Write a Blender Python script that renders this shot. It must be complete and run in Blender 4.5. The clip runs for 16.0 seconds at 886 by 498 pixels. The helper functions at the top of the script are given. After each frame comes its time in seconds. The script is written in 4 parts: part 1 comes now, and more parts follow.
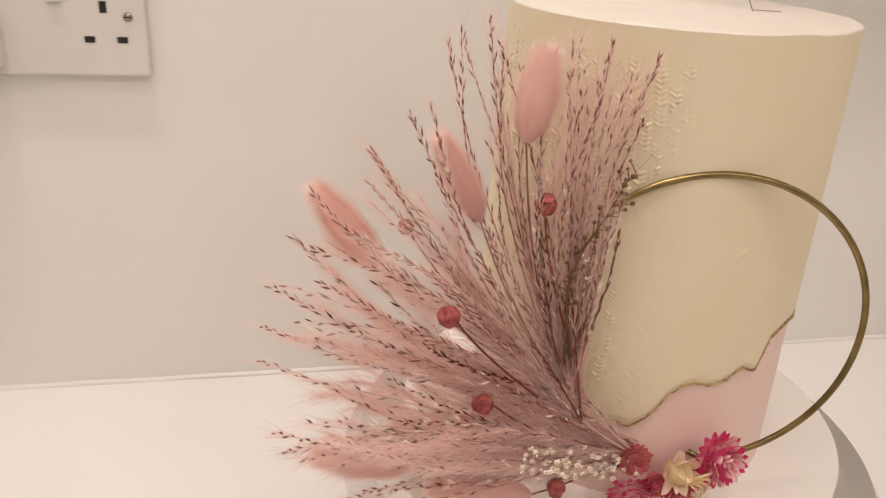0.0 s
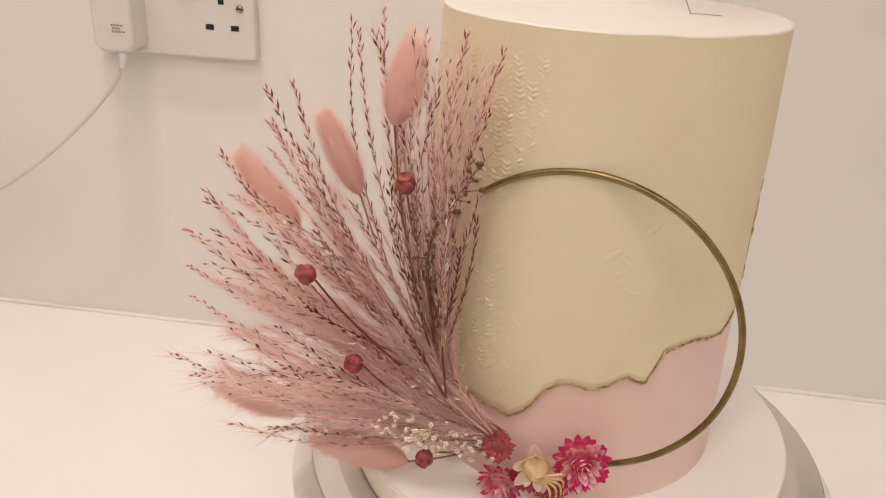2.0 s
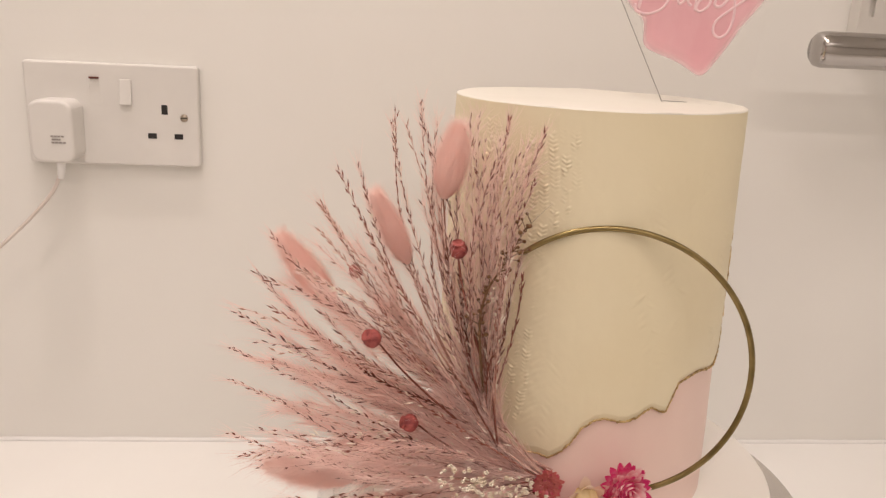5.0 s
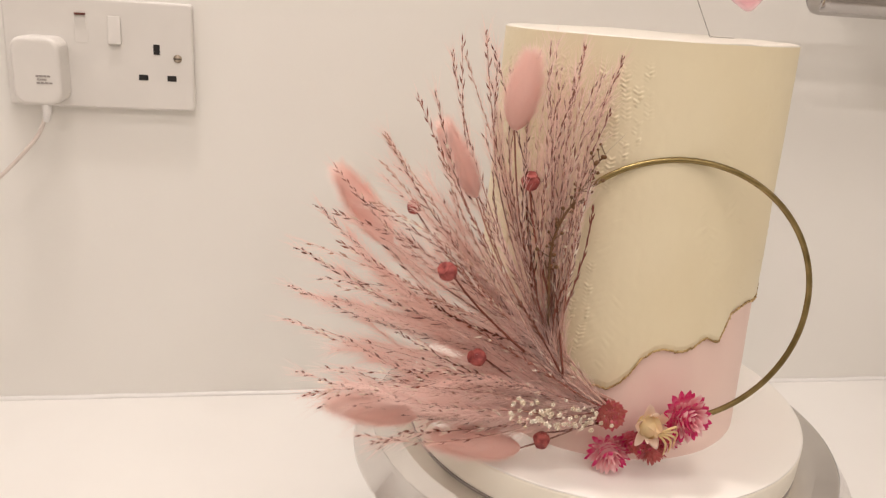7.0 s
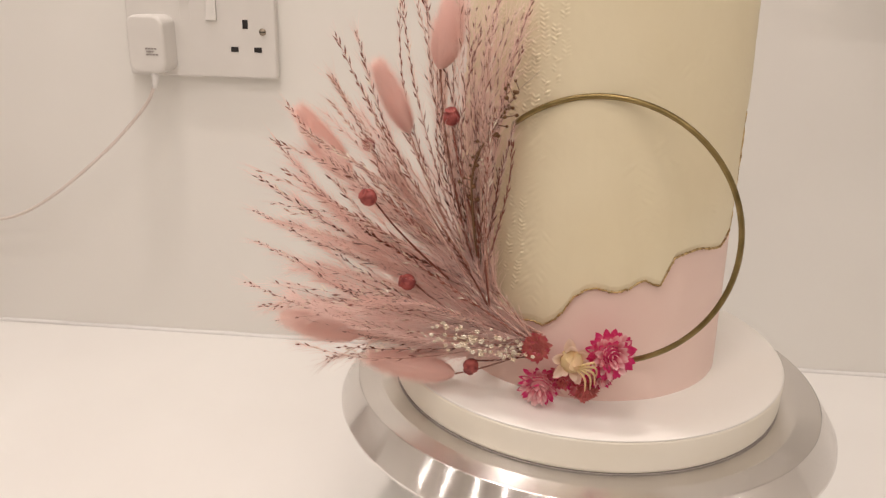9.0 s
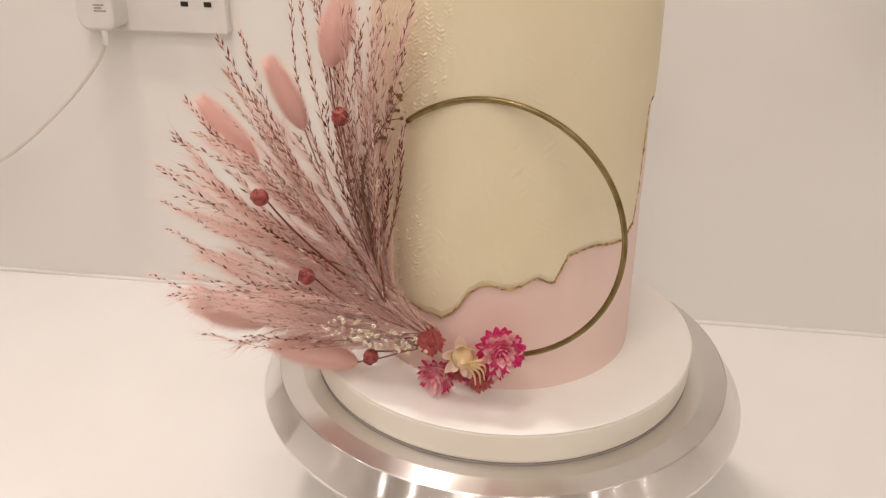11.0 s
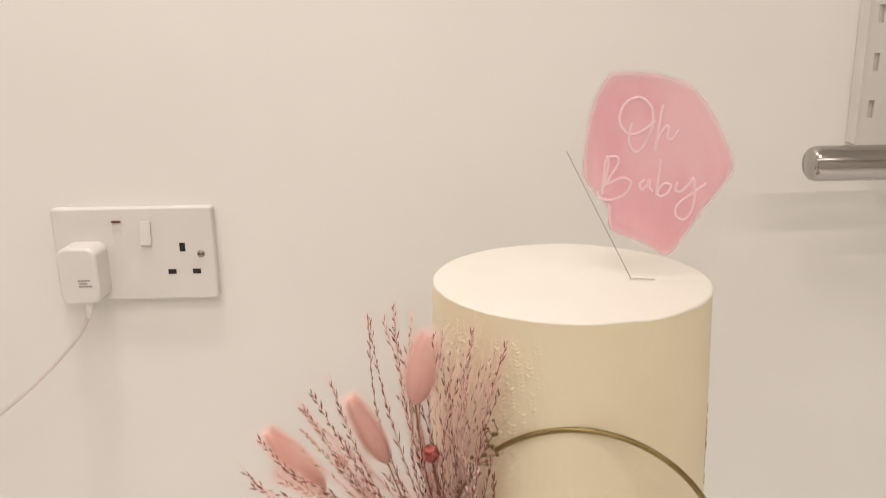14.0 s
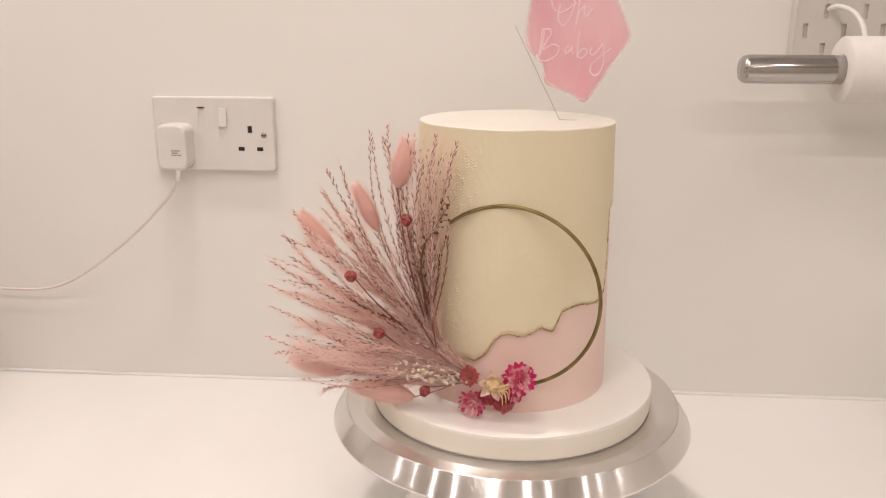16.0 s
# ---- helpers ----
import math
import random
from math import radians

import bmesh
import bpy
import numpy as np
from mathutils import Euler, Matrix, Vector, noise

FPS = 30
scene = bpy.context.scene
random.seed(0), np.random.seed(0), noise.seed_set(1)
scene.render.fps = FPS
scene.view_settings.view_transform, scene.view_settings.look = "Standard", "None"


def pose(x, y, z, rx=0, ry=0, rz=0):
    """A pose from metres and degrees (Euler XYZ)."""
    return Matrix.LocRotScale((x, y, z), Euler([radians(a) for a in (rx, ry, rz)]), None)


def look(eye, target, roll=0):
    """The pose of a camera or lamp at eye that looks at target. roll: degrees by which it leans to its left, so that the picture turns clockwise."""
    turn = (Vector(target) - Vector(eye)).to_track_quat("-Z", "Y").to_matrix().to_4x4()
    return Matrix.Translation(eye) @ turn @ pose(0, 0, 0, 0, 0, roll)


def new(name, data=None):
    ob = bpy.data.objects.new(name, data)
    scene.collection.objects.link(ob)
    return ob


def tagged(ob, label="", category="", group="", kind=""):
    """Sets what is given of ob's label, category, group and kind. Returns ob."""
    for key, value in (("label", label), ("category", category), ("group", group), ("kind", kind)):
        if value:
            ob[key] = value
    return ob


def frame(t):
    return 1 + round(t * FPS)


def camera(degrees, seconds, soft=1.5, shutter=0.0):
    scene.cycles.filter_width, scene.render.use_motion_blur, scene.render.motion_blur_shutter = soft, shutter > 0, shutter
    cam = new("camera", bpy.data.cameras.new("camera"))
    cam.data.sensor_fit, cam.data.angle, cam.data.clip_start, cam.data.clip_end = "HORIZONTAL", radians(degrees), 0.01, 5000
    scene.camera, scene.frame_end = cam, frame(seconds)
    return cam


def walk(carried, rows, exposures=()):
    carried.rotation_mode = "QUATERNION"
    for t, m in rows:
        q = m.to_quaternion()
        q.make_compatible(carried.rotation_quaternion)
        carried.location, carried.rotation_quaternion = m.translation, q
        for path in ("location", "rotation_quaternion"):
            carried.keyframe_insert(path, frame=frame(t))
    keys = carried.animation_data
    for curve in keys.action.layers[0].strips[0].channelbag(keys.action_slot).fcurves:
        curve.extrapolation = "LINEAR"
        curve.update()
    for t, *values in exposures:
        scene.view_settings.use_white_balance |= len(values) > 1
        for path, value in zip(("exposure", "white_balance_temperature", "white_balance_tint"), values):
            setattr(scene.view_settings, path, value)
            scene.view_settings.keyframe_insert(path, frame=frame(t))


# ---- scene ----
cam = camera(59.5, 16.0, 1.2, 0.4)
PATH = [
    (0, (0.167, -0.617, 0.402), (0.563, 1.165, -0.414), 3.5),
    (0.5, (0.226, -0.645, 0.401), (0.305, 1.179, -0.416), 3.7),
    (1, (0.277, -0.655, 0.402), (0.141, 1.162, -0.422), 3.7),
    (1.5, (0.309, -0.652, 0.403), (0.081, 1.155, -0.423), 3.4),
    (2, (0.32, -0.65, 0.406), (0.097, 1.159, -0.418), 2.9),
    (2.5, (0.312, -0.653, 0.417), (0.089, 1.166, -0.383), 2.6),
    (3, (0.308, -0.688, 0.42), (0.096, 1.153, -0.334), 2.9),
    (3.5, (0.307, -0.711, 0.405), (0.14, 1.165, -0.268), 3.5),
    (4, (0.298, -0.713, 0.394), (0.197, 1.202, -0.175), 3.1),
    (4.2, (0.288, -0.712, 0.398), (0.229, 1.214, -0.136), 2.8),
    (6.3, (0.158, -0.676, 0.381), (0.581, 1.192, -0.197), 4.2),
    (6.5, (0.158, -0.678, 0.38), (0.568, 1.185, -0.222), 4.0),
    (7, (0.162, -0.689, 0.375), (0.52, 1.18, -0.238), 3.9),
    (7.5, (0.18, -0.708, 0.363), (0.41, 1.191, -0.221), 3.7),
    (8, (0.214, -0.731, 0.354), (0.295, 1.187, -0.208), 2.8),
    (8.5, (0.252, -0.741, 0.357), (0.192, 1.165, -0.245), 1.6),
    (9, (0.298, -0.732, 0.358), (0.127, 1.155, -0.284), 1.4),
    (9.2, (0.312, -0.732, 0.363), (0.105, 1.143, -0.303), 1.2),
    (11.3, (0.363, -0.709, 0.416), (0.142, 1.082, -0.444), 0.9),
    (11.5, (0.357, -0.707, 0.429), (0.146, 1.094, -0.414), 0.9),
    (12, (0.336, -0.691, 0.471), (0.182, 1.146, -0.307), 1.0),
    (12.5, (0.322, -0.669, 0.497), (0.241, 1.194, -0.227), 0.8),
    (13, (0.308, -0.67, 0.519), (0.288, 1.22, -0.135), 0.9),
    (13.5, (0.283, -0.686, 0.519), (0.307, 1.228, -0.059), -0.1),
    (14, (0.267, -0.695, 0.49), (0.304, 1.241, -0.008), -0.9),
    (14.5, (0.289, -0.735, 0.466), (0.283, 1.205, -0.019), -0.5),
    (15, (0.314, -0.799, 0.442), (0.246, 1.139, -0.05), -0.1),
    (15.5, (0.328, -0.861, 0.428), (0.215, 1.066, -0.093), 0.4),
    (16, (0.33, -0.899, 0.429), (0.201, 1.024, -0.106), 0.3),
]
EXPOSURES = [(0, -0.15, 6655, 16), (4.2, -0.14, 6655, 16), (6.3, 0.01, 6535, 14), (8.5, 0.00, 6495, 13), (9.2, -0.16, 6555, 14), (11.3, -0.10, 6495, 14), (13, -0.08, 6375, 11), (14.5, 0.01, 6415, 12), (15, 0.01, 6435, 13), (15.6, -0.04, 6440, 14), (16, -0.03, 6455, 15)]
walk(cam, [(t, look(eye, target, roll)) for t, eye, target, roll in PATH], EXPOSURES)

# ---- light ----
world = bpy.data.worlds.new("world")
world.use_nodes = True
world.node_tree.nodes["Background"].inputs[0].default_value = (1.0, 0.86, 0.7, 1)
world.node_tree.nodes["Background"].inputs[1].default_value = 0.05
scene.world = world


def area_lamp(name, place, target, sx, sy, watts, colour):
    data = bpy.data.lights.new(name, "AREA")
    data.shape, data.size, data.size_y, data.energy, data.color = "RECTANGLE", sx, sy, watts, colour
    ob = new(name, data)
    ob.matrix_world = look(place, target)
    return ob


WARM = (1.0, 0.90, 0.825)
area_lamp("under_cabinet_lamp", (0.04, -0.20, 1.33), (0.04, -0.20, 0.0), 0.09, 0.05, 5.0, WARM)
# added soft fill from the front, not a fitting known in the room
area_lamp("front_fill_lamp", (0.12, -0.80, 1.47), (0.12, -0.80, 0.0), 0.30, 0.30, 4.3, WARM)
# small ceiling spots: two by the worktop's ends, then rows across the room
for lamp_x, lamp_y, watts in ((-1.60, -0.75, 2.2), (-0.95, -0.75, 2.2), (1.50, -0.75, 1.3), (2.15, -0.75, 1.0), (-1.15, -1.6, 2.7), (-0.60, -1.6, 2.7), (0.12, -1.6, 2.7), (0.62, -1.6, 2.7), (1.00, -1.6, 2.7), (1.85, -1.6, 2.5), (-0.2, -2.7, 2.7), (0.85, -2.7, 2.7)):
    area_lamp("ceiling_downlight", (lamp_x, lamp_y, 1.47), (lamp_x, lamp_y, 0.0), 0.04, 0.04, watts, WARM)

# ---- materials ----


def material(name, colour, rough=0.5, metal=0.0, **inputs):
    m = bpy.data.materials.new(name)
    m.use_nodes = True
    b = m.node_tree.nodes["Principled BSDF"]
    b.inputs["Base Color"].default_value = (*colour, 1)
    b.inputs["Roughness"].default_value, b.inputs["Metallic"].default_value = rough, metal
    for key, value in inputs.items():
        b.inputs[key.replace("_", " ")].default_value = value
    return m


def grained(m, c1, c2, scale, detail=4.0, coords="Object", bump=0.0, bump_scale=None, stretch=(1, 1, 1), lo=0.35, hi=0.65, dist=0.001):
    """Two colours mixed by noise, and a fine relief."""
    nt = m.node_tree
    nodes, links, b = nt.nodes, nt.links, nt.nodes["Principled BSDF"]
    co = nodes.new("ShaderNodeTexCoord")
    mp = nodes.new("ShaderNodeMapping")
    mp.inputs["Scale"].default_value = stretch
    links.new(co.outputs[coords], mp.inputs[0])
    n = nodes.new("ShaderNodeTexNoise")
    n.inputs["Scale"].default_value, n.inputs["Detail"].default_value = scale, detail
    links.new(mp.outputs[0], n.inputs["Vector"])
    ramp = nodes.new("ShaderNodeValToRGB")
    ramp.color_ramp.elements[0].position, ramp.color_ramp.elements[1].position = lo, hi
    ramp.color_ramp.elements[0].color, ramp.color_ramp.elements[1].color = (*c1, 1), (*c2, 1)
    links.new(n.outputs["Fac"], ramp.inputs[0])
    links.new(ramp.outputs[0], b.inputs["Base Color"])
    if bump:
        n2 = nodes.new("ShaderNodeTexNoise")
        n2.inputs["Scale"].default_value, n2.inputs["Detail"].default_value = bump_scale or scale * 6, 5.0
        links.new(mp.outputs[0], n2.inputs["Vector"])
        bp = nodes.new("ShaderNodeBump")
        bp.inputs["Strength"].default_value, bp.inputs["Distance"].default_value = bump, dist
        links.new(n2.outputs["Fac"], bp.inputs["Height"])
        links.new(bp.outputs[0], b.inputs["Normal"])
    return m


def varied(m, c1, c2):
    """Colour that differs from object to object."""
    nt = m.node_tree
    info, ramp = nt.nodes.new("ShaderNodeObjectInfo"), nt.nodes.new("ShaderNodeValToRGB")
    ramp.color_ramp.elements[0].color, ramp.color_ramp.elements[1].color = (*c1, 1), (*c2, 1)
    nt.links.new(info.outputs["Random"], ramp.inputs[0])
    nt.links.new(ramp.outputs[0], nt.nodes["Principled BSDF"].inputs["Base Color"])
    return m


def thin(m, colour, share=0.5):
    """Lets light through a thin hair or petal."""
    nt = m.node_tree
    out, b = nt.nodes["Material Output"], nt.nodes["Principled BSDF"]
    tr, mix = nt.nodes.new("ShaderNodeBsdfTranslucent"), nt.nodes.new("ShaderNodeMixShader")
    tr.inputs[0].default_value, mix.inputs[0].default_value = (*colour, 1), share
    nt.links.new(b.outputs[0], mix.inputs[1])
    nt.links.new(tr.outputs[0], mix.inputs[2])
    nt.links.new(mix.outputs[0], out.inputs["Surface"])
    return m


def along(m, stops, axis="Z"):
    """Colour that runs along the generated axis of a petal or part."""
    nt = m.node_tree
    co, sep, ramp = nt.nodes.new("ShaderNodeTexCoord"), nt.nodes.new("ShaderNodeSeparateXYZ"), nt.nodes.new("ShaderNodeValToRGB")
    nt.links.new(co.outputs["UV"], sep.inputs[0])
    nt.links.new(sep.outputs[axis], ramp.inputs[0])
    ramp.color_ramp.elements[0].position, ramp.color_ramp.elements[0].color = stops[0][0], (*stops[0][1], 1)
    ramp.color_ramp.elements[1].position, ramp.color_ramp.elements[1].color = stops[-1][0], (*stops[-1][1], 1)
    for p, c in stops[1:-1]:
        ramp.color_ramp.elements.new(p).color = (*c, 1)
    nt.links.new(ramp.outputs[0], nt.nodes["Principled BSDF"].inputs["Base Color"])
    return m


WALL = grained(material("wall_paint", (0.8, 0.78, 0.74), 0.42), (0.79, 0.775, 0.732), (0.82, 0.809, 0.769), 3.0, bump=0.08, bump_scale=160.0)
PLAIN = material("room_paint", (0.79, 0.76, 0.71), 0.7)
TOP = grained(material("worktop_white", (0.84, 0.83, 0.8), 0.28), (0.83, 0.815, 0.785), (0.86, 0.85, 0.82), 5.0, bump=0.03, bump_scale=300.0)
BEAD = material("sealant", (0.8, 0.79, 0.77), 0.25)
PLASTIC = grained(material("white_plastic", (0.8, 0.79, 0.77), 0.3), (0.79, 0.78, 0.755), (0.82, 0.81, 0.79), 20.0)
PLATE = grained(material("socket_plastic", (0.72, 0.7, 0.665), 0.32), (0.70, 0.68, 0.645), (0.735, 0.715, 0.68), 20.0)
CABLE = grained(material("cable_sheath", (0.7, 0.63, 0.58), 0.45), (0.66, 0.585, 0.53), (0.72, 0.65, 0.60), 40.0)
BROWN = grained(material("brown_card", (0.2, 0.12, 0.08), 0.6), (0.17, 0.1, 0.065), (0.24, 0.15, 0.1), 12.0)
HOLE = material("dark_hole", (0.012, 0.01, 0.01), 0.6)
BRASS_SCREW = material("screw_metal", (0.35, 0.3, 0.24), 0.35, 1.0)
RED = material("indicator_red", (0.13, 0.04, 0.03), 0.5)
PRINT_AND_SHADE = material("grey_print_and_shade", (0.32, 0.29, 0.27), 0.6)
CREAM = grained(material("buttercream", (0.74, 0.665, 0.49), 0.5), (0.79, 0.70, 0.485), (0.82, 0.738, 0.53), 14.0, bump=0.12, bump_scale=420.0, dist=0.0006)
ICING_TOP = grained(material("ivory_icing", (0.83, 0.79, 0.69), 0.5), (0.69, 0.66, 0.58), (0.72, 0.69, 0.615), 14.0, bump=0.1, bump_scale=300.0, dist=0.0006)
PINK_ICING = grained(material("pink_buttercream", (0.82, 0.6, 0.52), 0.5), (0.85, 0.635, 0.56), (0.875, 0.68, 0.61), 12.0, bump=0.1, bump_scale=380.0, dist=0.0006)
FONDANT = grained(material("fondant", (0.87, 0.82, 0.74), 0.45), (0.92, 0.90, 0.845), (0.94, 0.925, 0.885), 9.0, bump=0.08, bump_scale=260.0, dist=0.0006)
IVORY = grained(material("ivory_edge", (0.78, 0.71, 0.55), 0.4), (0.91, 0.86, 0.74), (0.935, 0.895, 0.79), 22.0, bump=0.05, bump_scale=200.0, dist=0.0005)
GOLD_LEAF = grained(material("gold_paint", (0.4, 0.3, 0.12), 0.4, 0.75), (0.33, 0.21, 0.085), (0.74, 0.55, 0.27), 260.0, bump=0.5, bump_scale=500.0)
GOLD = grained(material("gold_wire", (0.4, 0.32, 0.15), 0.3, 1.0), (0.20, 0.15, 0.062), (0.32, 0.245, 0.11), 90.0)
CHROME = material("chrome", (0.47, 0.45, 0.435), 0.13, 1.0)
PAPER = grained(material("paper_towel", (0.78, 0.755, 0.72), 0.9), (0.76, 0.735, 0.70), (0.80, 0.775, 0.74), 60.0, bump=0.4, bump_scale=240.0)
PEG = grained(material("pegboard_white", (0.62, 0.59, 0.54), 0.5), (0.62, 0.595, 0.55), (0.66, 0.635, 0.59), 10.0)


def turned_metal(m, axis_xy, spread):
    """Lathe marks round an upright axis: they scatter light along the radius, hardly along the ring."""
    nt = m.node_tree
    nodes, links = nt.nodes, nt.links
    geo = nodes.new("ShaderNodeNewGeometry")
    tangent = nodes.new("ShaderNodeTangent")
    tangent.direction_type, tangent.axis = "RADIAL", "Z"
    sub, flat, unit, grain = (nodes.new("ShaderNodeVectorMath") for _ in range(4))
    sub.operation, flat.operation, unit.operation, grain.operation = "SUBTRACT", "MULTIPLY", "NORMALIZE", "SCALE"
    sub.inputs[1].default_value, flat.inputs[1].default_value = (*axis_xy, 0), (1, 1, 0)
    links.new(geo.outputs["Position"], sub.inputs[0])
    links.new(sub.outputs[0], flat.inputs[0])
    links.new(flat.outputs[0], unit.inputs[0])
    white, shift, add, final = nodes.new("ShaderNodeTexWhiteNoise"), nodes.new("ShaderNodeMath"), nodes.new("ShaderNodeVectorMath"), nodes.new("ShaderNodeVectorMath")
    links.new(geo.outputs["Position"], white.inputs["Vector"])
    shift.operation = "MULTIPLY_ADD"
    shift.inputs[1].default_value, shift.inputs[2].default_value = spread, -spread / 2
    links.new(white.outputs["Value"], shift.inputs[0])
    links.new(unit.outputs[0], grain.inputs[0])
    links.new(shift.outputs[0], grain.inputs["Scale"])
    add.operation, final.operation = "ADD", "NORMALIZE"
    links.new(geo.outputs["Normal"], add.inputs[0])
    links.new(grain.outputs[0], add.inputs[1])
    links.new(add.outputs[0], final.inputs[0])
    b = nodes["Principled BSDF"]
    links.new(final.outputs[0], b.inputs["Normal"])
    links.new(tangent.outputs[0], b.inputs["Tangent"])
    return m


CX, CY = 0.3464, -0.2756
TX = CX + 0.001
ALU = turned_metal(material("turned_aluminium", (0.90, 0.88, 0.875), 0.15, 1.0, Anisotropic=1.0, Anisotropic_Rotation=0.25), (TX, CY), 0.75)
SATIN = turned_metal(grained(material("satin_aluminium", (0.74, 0.715, 0.695), 0.26, 1.0, Anisotropic=0.9, Anisotropic_Rotation=0.25), (0.76, 0.735, 0.715), (0.81, 0.785, 0.765), 30.0), (TX, CY), 0.22)
ACRYLIC = material("clear_acrylic", (1, 1, 1), 0.05)
nt = ACRYLIC.node_tree
clear_part, gloss, mix = (nt.nodes.new(k) for k in ("ShaderNodeBsdfTransparent", "ShaderNodeBsdfGlossy", "ShaderNodeMixShader"))
clear_part.inputs[0].default_value, gloss.inputs["Roughness"].default_value, mix.inputs[0].default_value = (0.998, 0.998, 0.998, 1), 0.06, 0.012
nt.links.new(clear_part.outputs[0], mix.inputs[1])
nt.links.new(gloss.outputs[0], mix.inputs[2])
nt.links.new(mix.outputs[0], nt.nodes["Material Output"].inputs["Surface"])
nt.nodes.remove(nt.nodes["Principled BSDF"])
PAINT = grained(material("pink_acrylic_paint", (0.8, 0.41, 0.46), 0.45), (0.82, 0.43, 0.475), (0.88, 0.535, 0.57), 40.0, bump=0.3, bump_scale=120.0, stretch=(1, 1, 0.4))
nt = PAINT.node_tree
uv, sep, clear_part, mix = (nt.nodes.new(k) for k in ("ShaderNodeTexCoord", "ShaderNodeSeparateXYZ", "ShaderNodeBsdfTransparent", "ShaderNodeMixShader"))
nt.links.new(uv.outputs["UV"], sep.inputs[0])
nt.links.new(sep.outputs["X"], mix.inputs[0])
nt.links.new(clear_part.outputs[0], mix.inputs[1])
nt.links.new(nt.nodes["Principled BSDF"].outputs[0], mix.inputs[2])
nt.links.new(mix.outputs[0], nt.nodes["Material Output"].inputs["Surface"])
LETTER = material("pale_pink_lettering", (0.93, 0.67, 0.70), 0.5)
STEM = varied(material("dried_stem", (0.36, 0.18, 0.15), 0.8, Specular_IOR_Level=0.12), (0.18, 0.068, 0.048), (0.50, 0.28, 0.215))
HUSK = varied(material("dark_husk", (0.14, 0.05, 0.04), 0.8, Specular_IOR_Level=0.12), (0.08, 0.022, 0.014), (0.29, 0.105, 0.075))
PALE_HUSK = varied(material("pale_husk", (0.4, 0.22, 0.17), 0.8, Specular_IOR_Level=0.12), (0.19, 0.075, 0.055), (0.55, 0.35, 0.27))
FLUFF = thin(varied(material("grass_fluff", (0.92, 0.7, 0.64), 0.9), (0.89, 0.635, 0.575), (0.98, 0.85, 0.81)), (0.98, 0.80, 0.755), 0.58)
TAIL = thin(varied(material("bunny_tail_hair", (0.95, 0.72, 0.64), 0.95), (0.98, 0.80, 0.75), (0.99, 0.845, 0.80)), (0.99, 0.815, 0.765), 0.6)
CHAFF = varied(material("pale_chaff", (0.75, 0.6, 0.48), 0.8), (0.74, 0.58, 0.48), (0.95, 0.89, 0.78))
BUD = grained(material("dried_bud", (0.35, 0.06, 0.06), 0.65), (0.20, 0.03, 0.03), (0.46, 0.11, 0.095), 260.0, bump=0.8, bump_scale=600.0)
SEED = material("dark_seed", (0.17, 0.09, 0.045), 0.7, Specular_IOR_Level=0.15)
GYP = grained(material("small_white_blossom", (0.75, 0.66, 0.5), 0.8), (0.68, 0.55, 0.4), (0.90, 0.83, 0.71), 200.0)
MAGENTA = thin(along(material("magenta_petal", (0.6, 0.05, 0.18), 0.5), [(0.0, (0.86, 0.55, 0.56)), (0.35, (0.85, 0.30, 0.42)), (0.6, (0.74, 0.06, 0.24)), (1.0, (0.60, 0.015, 0.14))], "X"), (0.8, 0.08, 0.26), 0.4)
PALE = thin(along(material("pale_pink_petal", (0.8, 0.45, 0.48), 0.5), [(0.0, (0.82, 0.2, 0.32)), (0.4, (0.9, 0.5, 0.54)), (1.0, (0.96, 0.84, 0.81))], "X"), (0.94, 0.6, 0.62), 0.4)
DARK_STEM = varied(material("dark_dried_stem", (0.08, 0.02, 0.015), 0.85, Specular_IOR_Level=0.08), (0.13, 0.04, 0.028), (0.30, 0.11, 0.08))
PALE_STEM = varied(material("pale_dried_stem", (0.4, 0.22, 0.18), 0.8, Specular_IOR_Level=0.12), (0.36, 0.17, 0.14), (0.66, 0.44, 0.37))
ROSE = thin(along(material("rose_petal", (0.6, 0.15, 0.2), 0.5), [(0.0, (0.78, 0.4, 0.4)), (0.6, (0.66, 0.16, 0.22)), (1.0, (0.52, 0.06, 0.12))], "X"), (0.75, 0.15, 0.2), 0.35)
YELLOW = thin(along(material("yellow_petal", (0.85, 0.7, 0.4), 0.5), [(0.0, (0.84, 0.58, 0.2)), (0.5, (0.9, 0.76, 0.45)), (1.0, (0.88, 0.66, 0.45))], "X"), (0.9, 0.7, 0.4), 0.4)
CREAMY = thin(along(material("cream_petal", (0.86, 0.76, 0.62), 0.5), [(0.0, (0.86, 0.68, 0.45)), (1.0, (0.94, 0.78, 0.70))], "X"), (0.93, 0.76, 0.66), 0.45)
RUST = thin(along(material("rust_petal", (0.45, 0.1, 0.08), 0.6), [(0.0, (0.70, 0.32, 0.28)), (1.0, (0.56, 0.13, 0.13))], "X"), (0.7, 0.2, 0.2), 0.35)

# ---- building helpers ----


